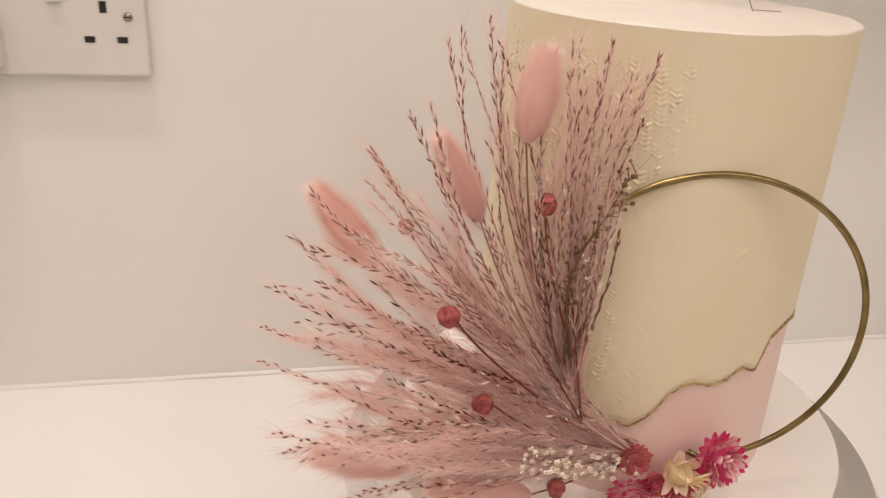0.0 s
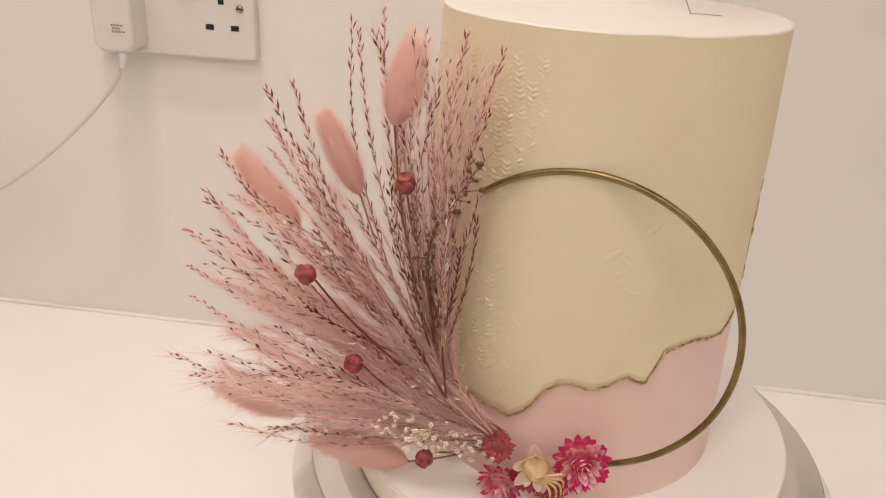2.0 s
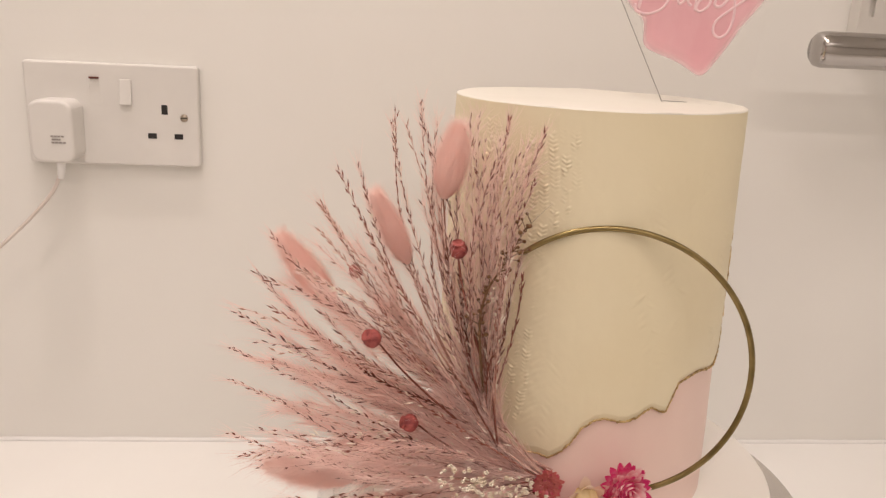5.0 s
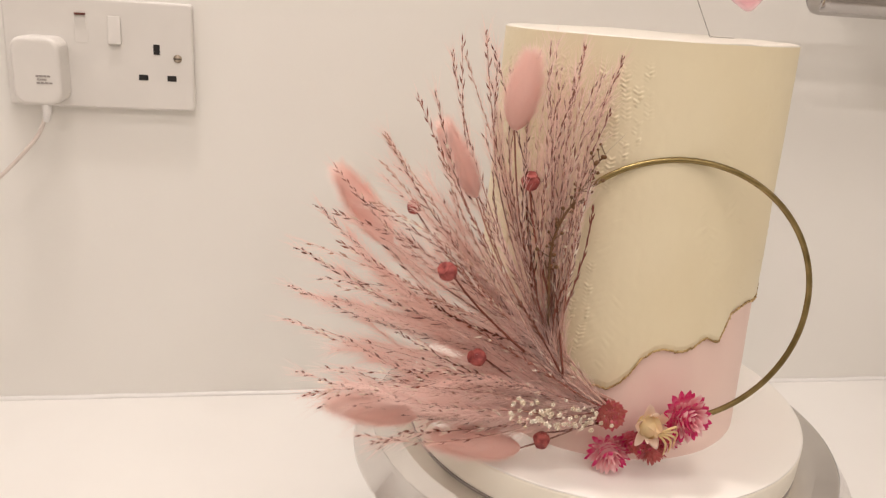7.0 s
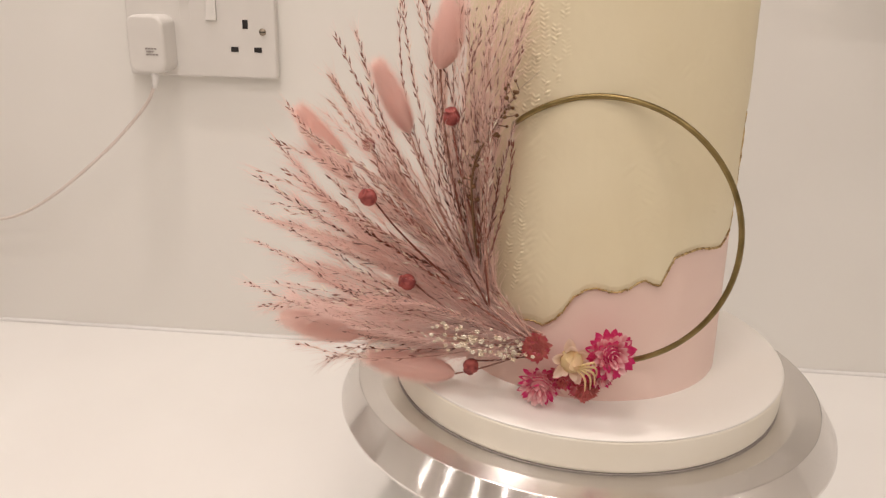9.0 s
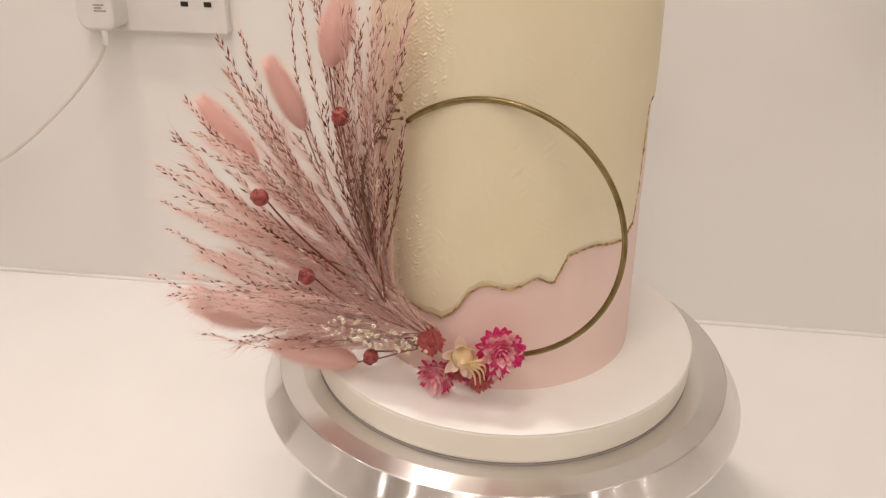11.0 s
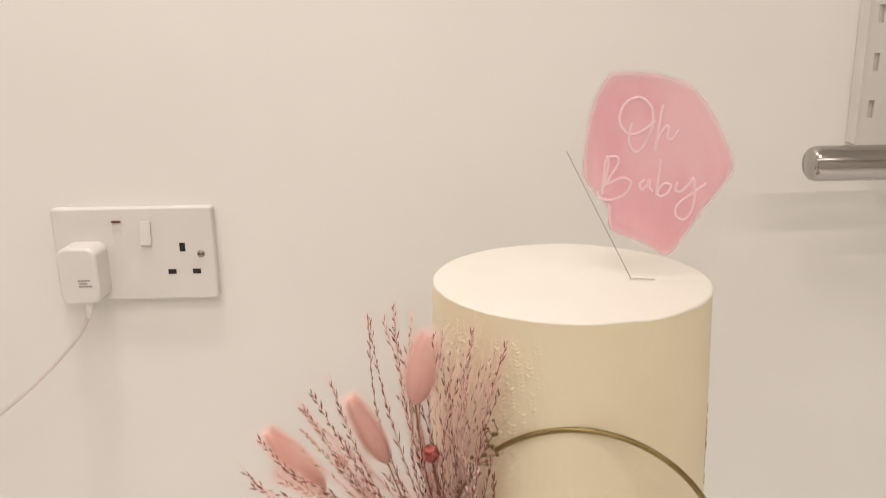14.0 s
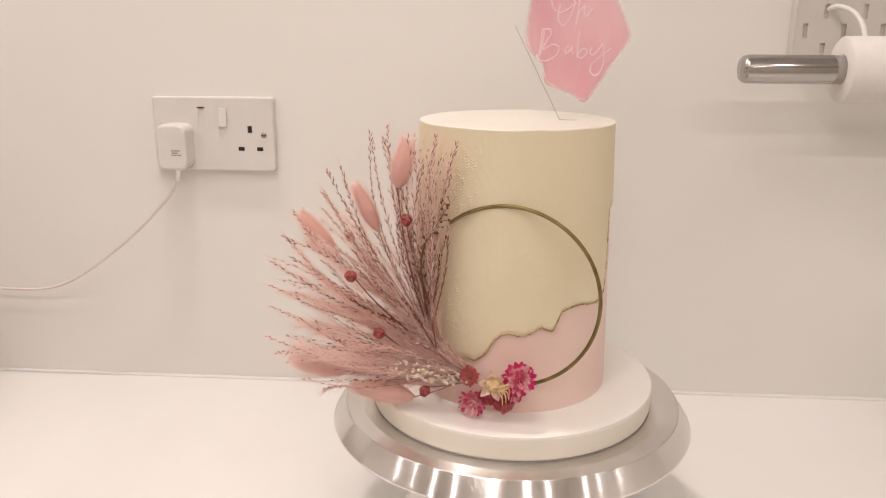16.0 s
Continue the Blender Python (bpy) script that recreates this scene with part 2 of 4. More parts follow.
def mesh_part(name, verts, faces, mat, parent=None, label="", smooth=True, uvs=None, extra=None, extra_from=0):
    me = bpy.data.meshes.new(name)
    me.from_pydata([tuple(v) for v in verts], [], faces)
    if smooth:
        me.polygons.foreach_set("use_smooth", [True] * len(me.polygons))
    if uvs is not None:
        layer = me.uv_layers.new(name="UVMap")
        idx = np.zeros(len(me.loops), dtype=np.int32)
        me.loops.foreach_get("vertex_index", idx)
        layer.data.foreach_set("uv", np.asarray(uvs, dtype=np.float32)[idx].ravel())
    me.materials.append(mat)
    me.update()
    ob = new(name, me)
    if parent:
        ob.parent = parent
    if label:
        tagged(ob, label)
    if extra:
        me.materials.append(extra)
        me.polygons.foreach_set("material_index", [0] * extra_from + [1] * (len(me.polygons) - extra_from))
    return ob


def bm_part(name, bm, mat, parent=None, label="", smooth=False):
    me = bpy.data.meshes.new(name)
    bm.to_mesh(me)
    bm.free()
    if smooth:
        me.polygons.foreach_set("use_smooth", [True] * len(me.polygons))
    me.materials.append(mat)
    ob = new(name, me)
    if parent:
        ob.parent = parent
    if label:
        tagged(ob, label)
    return ob


def box(lo, hi, bevel=0.0, segments=2):
    bm = bmesh.new()
    bmesh.ops.create_cube(bm, size=1.0)
    for v in bm.verts:
        v.co = Vector([(a + b) / 2 + c * (b - a) for a, b, c in zip(lo, hi, v.co)])
    if bevel:
        bmesh.ops.bevel(bm, geom=bm.edges[:], offset=bevel, segments=segments, profile=0.5, affect="EDGES")
    return bm


def rounded_block(lo, hi, corner, lip):
    """A block with round corners in x and z, and a rounded front lip towards -y."""
    bm = bmesh.new()
    (x0, y0, z0), (x1, y1, z1) = lo, hi
    loops = []
    for depth, inset in [(y1, 0.0), (y0 + lip, 0.0)] + [(y0 + lip * (1 - math.sin(a)), lip * (1 - math.cos(a))) for a in (0.4, 0.8, 1.2, 1.5708)]:
        ring, c = [], corner - inset * 0.6
        for qx, qz, a0 in ((x1, z1, 0), (x0, z1, 90), (x0, z0, 180), (x1, z0, 270)):
            mx = qx - (c + inset) * (1 if qx == x1 else -1)
            mz = qz - (c + inset) * (1 if qz == z1 else -1)
            for k in range(7):
                a = radians(a0 + 15 * k)
                ring.append(bm.verts.new((mx + c * math.cos(a), depth, mz + c * math.sin(a))))
        loops.append(ring)
    for p, q in zip(loops, loops[1:]):
        for k in range(len(p)):
            bm.faces.new((p[k], p[(k + 1) % len(p)], q[(k + 1) % len(p)], q[k]))
    bm.faces.new(loops[-1])
    bm.faces.new(loops[0][::-1])
    bmesh.ops.recalc_face_normals(bm, faces=bm.faces[:])
    return bm


def tube(points, radii, sides=8, closed=False):
    """A round tube along points."""
    pts = [Vector(p) for p in points]
    n = len(pts)
    if not hasattr(radii, "__len__"):
        radii = [radii] * n
    verts, faces, up = [], [], Vector((0.13, 0.21, 0.97))
    for i, p in enumerate(pts):
        a, b = (pts[i - 1], pts[(i + 1) % n]) if closed else (pts[max(i - 1, 0)], pts[min(i + 1, n - 1)])
        d = (b - a).normalized()
        s = d.cross(up)
        s = s.normalized() if s.length > 1e-4 else d.orthogonal().normalized()
        up = s.cross(d)
        for k in range(sides):
            ang = 2 * math.pi * k / sides
            verts.append(p + radii[i] * (math.cos(ang) * s + math.sin(ang) * up))
    for i in range(n if closed else n - 1):
        j = (i + 1) % n
        for k in range(sides):
            l = (k + 1) % sides
            faces.append((i * sides + k, i * sides + l, j * sides + l, j * sides + k))
    if not closed:
        faces += [tuple(range(sides))[::-1], tuple(range((n - 1) * sides, n * sides))]
    return verts, faces


def lathe(profile, sides=128, centre=(0, 0)):
    verts, faces, n = [], [], len(profile)
    for k in range(sides):
        a = 2 * math.pi * k / sides
        for r, z in profile:
            verts.append((centre[0] + r * math.cos(a), centre[1] + r * math.sin(a), z))
    for k in range(sides):
        l = (k + 1) % sides
        for i in range(n - 1):
            faces.append((k * n + i, l * n + i, l * n + i + 1, k * n + i + 1))
    return verts, faces


def joined(shapes):
    verts, faces = [], []
    for v, f in shapes:
        o = len(verts)
        verts += list(v)
        faces += [tuple(i + o for i in face) for face in f]
    return verts, faces


def spline(ctrl, n):
    """A smooth line through the control points."""
    c = [Vector(p) for p in ctrl]
    out, m = [], len(c) - 1
    for i in range(n):
        s = i / (n - 1) * m
        k = min(int(s), m - 1)
        t = s - k
        p0, p1, p2, p3 = c[max(k - 1, 0)], c[k], c[k + 1], c[min(k + 2, m)]
        out.append(0.5 * ((2 * p1) + (p2 - p0) * t + (2 * p0 - 5 * p1 + 4 * p2 - p3) * t * t + (3 * p1 - p0 - 3 * p2 + p3) * t**3))
    return out


def thing(name, label, category, place=(0, 0, 0), group=""):
    ob = new(name)
    ob.empty_display_size = 0.02
    ob.location = place
    return tagged(ob, label, category, group)


def settle(root):
    """Parts were built in world places: keep them there under a moved root."""
    inv = Matrix.Translation(root.location).inverted()
    for child in root.children:
        child.matrix_parent_inverse = inv


# ---- the room ----
RIGHT, BACK, FLOOR, CEIL = 2.3, -3.2, -0.9, 1.5
FAR_LEFT = -2.2
tagged(bm_part("wall_back", box((FAR_LEFT, 0, FLOOR), (RIGHT, 0.1, CEIL)), WALL), "smooth off-white painted kitchen wall", "wall", kind="structure")
tagged(bm_part("wall_left", box((FAR_LEFT - 0.1, BACK, FLOOR), (FAR_LEFT, 0.1, CEIL)), PLAIN), "plain painted wall", "wall", kind="structure")
tagged(bm_part("wall_right", box((RIGHT, BACK, FLOOR), (RIGHT + 0.1, 0.1, CEIL)), PLAIN), "plain painted wall", "wall", kind="structure")
tagged(bm_part("wall_front", box((FAR_LEFT - 0.1, BACK - 0.1, FLOOR), (RIGHT + 0.1, BACK, CEIL)), PLAIN), "plain painted wall", "wall", kind="structure")
tagged(bm_part("floor", box((FAR_LEFT - 0.1, BACK - 0.1, FLOOR - 0.1), (RIGHT + 0.1, 0.1, FLOOR)), PLAIN), "plain floor", "floor", kind="structure")
tagged(bm_part("ceiling", box((FAR_LEFT - 0.1, BACK - 0.1, CEIL), (RIGHT + 0.1, 0.1, CEIL + 0.1)), PLAIN), "plain white ceiling", "ceiling", kind="structure")
tagged(bm_part("worktop", box((FAR_LEFT, -0.64, -0.04), (RIGHT, -0.0015, 0.0), 0.002), TOP), "glossy white kitchen worktop", "worktop", kind="structure")
tagged(bm_part("base_cabinet_run", box((FAR_LEFT, -0.58, FLOOR), (RIGHT, -0.0015, -0.04)), PLAIN), "plain base units under the worktop", "cabinet", kind="structure")
bead = [(-1.0 + 3.2 * i / 90, -0.0012, 0.0008 + 0.0004 * math.sin(i * 2.3)) for i in range(91)]
tagged(mesh_part("trim", *tube(bead, 0.0026, 12), BEAD), "thin glossy bead of white sealant along the wall", "sealant", kind="structure")

crate = thing("storage_box", "low brown box at the end of the worktop", "box", (-0.47, -0.16, 0))
bm_part("box_body", rounded_block((-0.60, -0.30, 0.0005), (-0.345, -0.015, 0.098), 0.012, 0.004), BROWN, crate)
bm_part("box_lid", box((-0.604, -0.302, 0.0985), (-0.341, -0.013, 0.1048), 0.002), BROWN, crate)
settle(crate)
handle = mesh_part("black_handle", *tube([(-0.281, -0.052, 0.0042), (-0.2835, -0.0525, 0.0046), (-0.30, -0.057, 0.0052), (-0.34, -0.068, 0.0052)], [0.0012, 0.0036, 0.0046, 0.0048], 12), HOLE)
tagged(handle, "black rounded handle end lying on the worktop", "handle")

# ---- the double socket ----
HS = 0.314
socket = thing("double_socket", "white plastic double wall socket with a charger plugged in", "socket", (0, 0, HS))


def at_socket(lo, hi, name, mat, bevel=0.0008, label=""):
    return bm_part(name, box((lo[0], lo[1], HS + lo[2]), (hi[0], hi[1], HS + hi[2]), bevel), mat, socket, label)


bm = rounded_block((-0.0705, -0.0095, HS - 0.0425), (0.0725, -0.0004, HS + 0.0435), 0.003, 0.002)
bm_part("plate", bm, PLATE, socket)
for x0 in (0.0125, -0.0125):
    bm = box((x0 - 0.0052, -0.0128, HS + 0.009), (x0 + 0.0052, -0.0085, HS + 0.0315), 0.0012)
    for v in bm.verts:
        if v.co.y < -0.011:
            v.co.y += 0.0028 * ((v.co.z - HS - 0.009) / 0.0225 if x0 > 0 else (HS + 0.0315 - v.co.z) / 0.0225 * 0.3 + 1.0)
    bm_part("rocker_switch", bm, PLATE, socket)
    if x0 > 0:
        continue
    at_socket((x0 - 0.0040, -0.0116, 0.0304), (x0 + 0.0040, -0.0093, 0.0320), "indicator", RED, 0.0003, "small red switch marker")
for x0 in (0.0441,):
    at_socket((x0 - 0.0025, -0.0098, 0.0025), (x0 + 0.0025, -0.0093, 0.0105), "earth_hole", HOLE, 0.0, "dark upright slot")
    for dx in (-0.0111, 0.0111):
        at_socket((x0 + dx - 0.0036, -0.0098, -0.0185), (x0 + dx + 0.0036, -0.0093, -0.0140), "pin_hole", HOLE, 0.0, "dark flat slot")
for x0 in (0.0603, -0.0603):
    v, f = lathe([(0.0, 0.0012), (0.0028, 0.0009), (0.0034, 0.0), (0.0034, -0.001)], 20)
    ob = mesh_part("screw", [(x0 + p[0], -0.0096 - p[2], HS + p[1]) for p in v], f, BRASS_SCREW, socket, "small metal slotted screw")
    ob2 = bm_part("screw_slot", box((x0 - 0.0028, -0.0111, HS - 0.0004), (x0 + 0.0028, -0.0105, HS + 0.0004)), HOLE, ob)
settle(socket)

# ---- the charger ----
charger = thing("plug_charger", "white plastic plug charger with a thin white cable", "charger", (-0.039, -0.01, 0.303))
bm = rounded_block((-0.0585, -0.036, 0.2760), (-0.0235, -0.0097, 0.3275), 0.009, 0.003)
bm_part("charger_body", bm, PLATE, charger, smooth=False)
for k, (w, dx) in enumerate(((0.011, 0.0), (0.007, -0.001), (0.012, 0.0008))):
    for j in range(4):
        x0 = -0.036 + dx + (j - 1.5) * w / 4
        bm_part("print_bar", box((x0 - w / 10, -0.0364, 0.2975 - 0.0026 * k), (x0 + w / 11, -0.0359, 0.2989 - 0.0026 * k)), PRINT_AND_SHADE, charger)
v, f = tube([(-0.037, -0.03, 0.280), (-0.0372, -0.03, 0.270), (-0.0385, -0.03, 0.262)], [0.0042, 0.0032, 0.0024], 10)
mesh_part("strain_relief", v, f, PLASTIC, charger)
run = spline([(-0.038, -0.03, 0.268), (-0.049, -0.03, 0.246), (-0.088, -0.029, 0.206), (-0.141, -0.027, 0.163), (-0.187, -0.025, 0.134), (-0.225, -0.023, 0.1225), (-0.275, -0.022, 0.121), (-0.33, -0.02, 0.123), (-0.38, -0.03, 0.122), (-0.45, -0.05, 0.1068), (-0.5, -0.08, 0.1068)], 90)
mesh_part("cable", *tube(run, 0.0016, 8), CABLE, charger, "thin white round cable")
settle(charger)

# ---- pegboard with the towel holder ----
PX0, PZ0, CELL, NX, NZ, PY = 0.6465, 0.404, 0.02, 17, 26, -0.016
peg = thing("pegboard", "white metal pegboard with upright slots on the wall", "pegboard", (PX0, 0, PZ0))
verts, faces = [], []


def quad(*p):
    o = len(verts)
    verts.extend(p)
    faces.append((o, o + 1, o + 2, o + 3))


for i in range(NX):
    for j in range(NZ):
        x0, z0 = PX0 + i * CELL, PZ0 + j * CELL
        x1, z1 = x0 + CELL, z0 + CELL
        if (i + j + 1) % 2 or i in (NX - 1,):
            quad((x0, PY, z0), (x1, PY, z0), (x1, PY, z1), (x0, PY, z1))
            continue
        a, b, c, d = x0 + 0.0075, x0 + 0.0125, z0 + 0.0025, z0 + 0.0175
        quad((x0, PY, z0), (x1, PY, z0), (x1, PY, c), (x0, PY, c))
        quad((x0, PY, d), (x1, PY, d), (x1, PY, z1), (x0, PY, z1))
        quad((x0, PY, c), (a, PY, c), (a, PY, d), (x0, PY, d))
        quad((b, PY, c), (x1, PY, c), (x1, PY, d), (b, PY, d))
        for (p, q), (r, s) in (((a, c), (b, c)), ((b, c), (b, d)), ((b, d), (a, d)), ((a, d), (a, c))):
            quad((p, PY, q), (r, PY, s), (r, PY + 0.003, s), (p, PY + 0.003, q))
mesh_part("slotted_panel", verts, faces, PEG, peg, smooth=False)
PX1, PZ1 = PX0 + NX * CELL, PZ0 + NZ * CELL
# panel added just behind the slots so that they look less dark
bm_part("slot_lightener", box((PX0 + 0.001, PY + 0.003, PZ0 + 0.001), (PX1 - 0.001, PY + 0.0045, PZ1 - 0.001)), PEG, peg)
for lo, hi in (((PX0 - 0.001, PY - 0.0005, PZ0), (PX0, -0.0005, PZ1)), ((PX1, PY - 0.0005, PZ0), (PX1 + 0.001, -0.0005, PZ1)), ((PX0, PY - 0.0005, PZ0 - 0.001), (PX1, PY + 0.007, PZ0)), ((PX0, PY - 0.0005, PZ1), (PX1, PY + 0.007, PZ1 + 0.001))):
    bm_part("rim", box(lo, hi), PEG, peg)
settle(peg)

ROD_Y, ROD_Z = -0.08, 0.3965
holder = thing("towel_holder", "chrome tube towel holder on white hooks of the pegboard", "towel holder", (0.62, ROD_Y, ROD_Z))


def along_x(profile, sides, name, mat, parent, label=""):
    v, f = lathe(profile, sides)
    return mesh_part(name, [(p[2], ROD_Y + p[0], ROD_Z + p[1]) for p in v], f, mat, parent, label)


along_x([(0.0, 0.5735), (0.0105, 0.574), (0.0132, 0.5765), (0.0143, 0.581), (0.0143, 0.655), (0.0143, 0.96), (0.0, 0.961)], 48, "tube", CHROME, holder, "polished chrome tube")
for x0 in (0.696, 0.93):
    path = spline([(x0 - 0.018, PY - 0.0005, 0.456), (x0 - 0.012, PY - 0.012, 0.4585), (x0 - 0.002, PY - 0.026, 0.452), (x0 + 0.002, ROD_Y + 0.022, 0.437), (x0 + 0.003, ROD_Y + 0.016, 0.42), (x0 + 0.003, ROD_Y + 0.012, 0.405)], 30)
    mesh_part("hook", *tube(path, 0.0026, 10), PLASTIC, holder, "white coated wire hook")
settle(holder)
roll = along_x([(0.0146, 0.6725), (0.031, 0.672), (0.0325, 0.6735), (0.0325, 0.925), (0.031, 0.9265), (0.0146, 0.926), (0.0146, 0.6725)], 64, "paper_towel_roll", PAPER, None)
tagged(roll, "white kitchen paper roll on the chrome holder", "paper roll")

# ---- turntable, board and cake ----
CAKE_R, CAKE_H, BOARD_R, BOARD_TOP, BOARD_BOT = 0.0772, 0.3642, 0.1190, 0.1484, 0.1288


def cake_radius(z):
    """The cake is a little wider at its foot."""
    return CAKE_R + 0.0045 * max(0.0, CAKE_H - z) / (CAKE_H - BOARD_TOP)


table = thing("cake_turntable", "brushed aluminium cake turntable with a sloping rim on the worktop", "turntable", (CX, CY, 0))
v, f = lathe([(0.0, 0.1282), (0.1288, 0.1282), (0.1290, 0.12828), (0.1292, 0.1282), (0.141, 0.1282), (0.1419, 0.1280), (0.1420, 0.1262), (0.0, 0.1262)], 160, (TX, CY))
mesh_part("plate", v, f, SATIN, table)
v, f = lathe([(0.1421, 0.1279), (0.1426, 0.1272), (0.1526, 0.1124), (0.1530, 0.1114), (0.1525, 0.1102), (0.1515, 0.1102), (0.1505, 0.1116), (0.1421, 0.1240), (0.1421, 0.1279)], 160, (TX, CY))
mesh_part("skirt", v, f, ALU, table, "sloping turned aluminium rim")
v, f = lathe([(0.0, 0.1262), (0.03, 0.1262), (0.031, 0.115), (0.034, 0.09), (0.045, 0.05), (0.062, 0.022), (0.085, 0.012), (0.094, 0.010), (0.0955, 0.008), (0.0955, 0.0), (0.0, 0.0)], 96, (TX, CY))
mesh_part("pedestal", v, f, ALU, table)
settle(table)

board = thing("cake_board", "round white iced cake board with an ivory edge on the turntable", "cake board", (TX, CY, BOARD_BOT))
v, f = lathe([(0.0, BOARD_TOP)] + [(BOARD_R * k / 12, BOARD_TOP) for k in range(1, 12)] + [(BOARD_R - 0.0014, BOARD_TOP), (BOARD_R - 0.0006, BOARD_TOP - 0.0002), (BOARD_R - 0.0001, BOARD_TOP - 0.0008), (0.0, BOARD_TOP - 0.0009)], 160, (TX, CY))
mesh_part("icing_cover", v, f, FONDANT, board)
v, f = lathe([(0.0, BOARD_TOP - 0.0010), (BOARD_R - 0.0003, BOARD_TOP - 0.0010), (BOARD_R, BOARD_TOP - 0.0011), (BOARD_R, BOARD_TOP - 0.0024), (BOARD_R - 0.0004, BOARD_BOT + 0.0030), (BOARD_R - 0.0010, BOARD_BOT + 0.0010), (BOARD_R - 0.0018, BOARD_BOT), (0.0, BOARD_BOT)], 160, (TX, CY))
mesh_part("edge_band", v, f, IVORY, board, "ivory ribbon round the edge")
# dark grey disc added to draw the thin line of shade below the board
v, f = lathe([(0.0, BOARD_BOT - 0.0001), (BOARD_R - 0.0012, BOARD_BOT - 0.0001), (BOARD_R - 0.0007, BOARD_BOT - 0.0002), (BOARD_R - 0.0007, BOARD_BOT - 0.0006), (0.0, BOARD_BOT - 0.0006)], 128, (TX, CY))
mesh_part("gap_shade", v, f, PRINT_AND_SHADE, board, "dark disc standing in for the shaded gap under the board")
settle(board)

cake = thing("cake", "tall round cake with cream icing over pink and gold edge", "cake", (CX, CY, BOARD_TOP))
EDGE = [(-180, 0.195), (-120, 0.2), (-75, 0.205), (-50, 0.193), (-38, 0.1915), (-30.2, 0.1895), (-25, 0.1900), (-21.3, 0.1888), (-17, 0.1925), (-13, 0.200), (-10, 0.2075), (-5, 0.2127), (-1, 0.2130), (2.5, 0.2118), (6, 0.2115), (9.6, 0.2134), (13, 0.2165), (15.7, 0.2179), (18, 0.2160), (22.1, 0.2144), (24.5, 0.2215), (27.2, 0.2290), (32, 0.2305), (38.5, 0.2319), (46, 0.2300), (54, 0.2285), (58, 0.2310), (62.5, 0.2345), (64, 0.2466), (65.3, 0.256), (66.5, 0.28), (67.6, 0.2975), (74, 0.303), (95, 0.29), (120, 0.25), (180, 0.195)]
EA, EZ = [e[0] for e in EDGE], [e[1] for e in EDGE]


def edge_z(a):
    wob = 0.0007 * noise.noise(Vector((a * 0.55, 3.1, 0))) + 0.0004 * noise.noise(Vector((a * 1.7, 9.1, 0)))
    return float(np.interp(a, EA, EZ)) + wob


def on_cake(a, z, r):
    return (CX + r * math.sin(radians(a)), CY - r * math.cos(radians(a)), z)


# fern-like relief pressed into the cream: spines with slanting barbs
# each: foot angle and height, tip angle and height, bend, half width, rise of the barbs, spacing, strength
FERNS = []
for k in range(12):
    FERNS.append((-92 + 4.2 * k, 0.198 + 0.004 * (k % 3), -90 + 4.2 * k, 0.356 - 0.003 * (k % 4), 2 + k % 3, 1.9, 0.0017, 0.0021, 0.9))
for a0, z0, a1, z1, bend, strength in ((-42.2, 0.200, -42.4, 0.268, -1, 0.9), (-38.5, 0.212, -37.5, 0.275, 1, 0.6), (-34.0, 0.205, -32.5, 0.268, 1, 0.45), (-38.0, 0.283, -40.5, 0.353, 1, 0.8), (-34.2, 0.288, -37.0, 0.352, 1, 0.75), (-30.4, 0.292, -33.5, 0.350, 1, 0.75), (-26.6, 0.300, -29.8, 0.352, 1, 0.65), (-23.0, 0.310, -26.0, 0.353, 1, 0.55), (-19.5, 0.326, -22.0, 0.354, 0, 0.4)):
    FERNS.append((a0, z0, a1, z1, bend, 1.8, 0.0016, 0.0021, strength))
FERNS += [(-36.0, 0.205, -35.0, 0.298, 1, 11.0, 0.013, 0.0042, 0.20), (-27.0, 0.196, -26.0, 0.245, 1, 8.0, -0.010, 0.0042, 0.16), (21.4, 0.222, 6.3, 0.290, -2, 8.0, -0.007, 0.0043, 0.26), (29.0, 0.238, 17.6, 0.303, -2, 7.0, -0.007, 0.0043, 0.26), (10.5, 0.306, -0.5, 0.341, 1, 7.0, -0.006, 0.0043, 0.2), (27.0, 0.314, 18.0, 0.343, 1, 6.0, -0.006, 0.0043, 0.2), (36.0, 0.316, 27.0, 0.339, 1, 6.0, -0.006, 0.0043, 0.2), (45, 0.236, 48, 0.31, 3, 6, 0.004, 0.0042, 0.2), (56, 0.24, 60, 0.33, 3, 6, 0.004, 0.0042, 0.2)]


def relief(a, z):
    h = 0.0
    for a0, z0, a1, z1, bend, wide, rise, pitch, strength in FERNS:
        t = (z - z0) / (z1 - z0)
        if t < -0.05 or t > 1.05:
            continue
        spine = a0 + (a1 - a0) * t + bend * math.sin(math.pi * t)
        d = (a - spine) / wide
        if abs(d) > 1:
            continue
        fade = min(1, 6 * max(0, t + 0.05)) * min(1, 6 * max(0, 1.05 - t))
        s = (z - abs(d) * rise + 0.0016 * noise.noise(Vector((a0 + (3.0 if d > 0 else 0.0), z * 90, 9)))) / pitch
        tooth = s - math.floor(s)
        barb = max(0.0, 1.0 - ((abs(d) - 0.48) / 0.5) ** 2 - ((tooth - 0.5) / 0.38) ** 2) ** 0.6
        worn = 0.1 + 0.9 * max(0.0, min(1.0, 0.5 + 2.6 * noise.noise(Vector((a0 * 0.3, z * 110, a * 0.22)))))
        worn *= 1.0 - 0.7 * abs(d) if wide > 5 else 1.0
        bead = 0.1 + 2.3 * abs(noise.noise(Vector((math.floor(s) * 1.73 + 0.4, a0 * 1.31, 5.3 if d > 0 else 1.6))))
        h = max(h, fade * barb * worn * bead * strength)
    return h


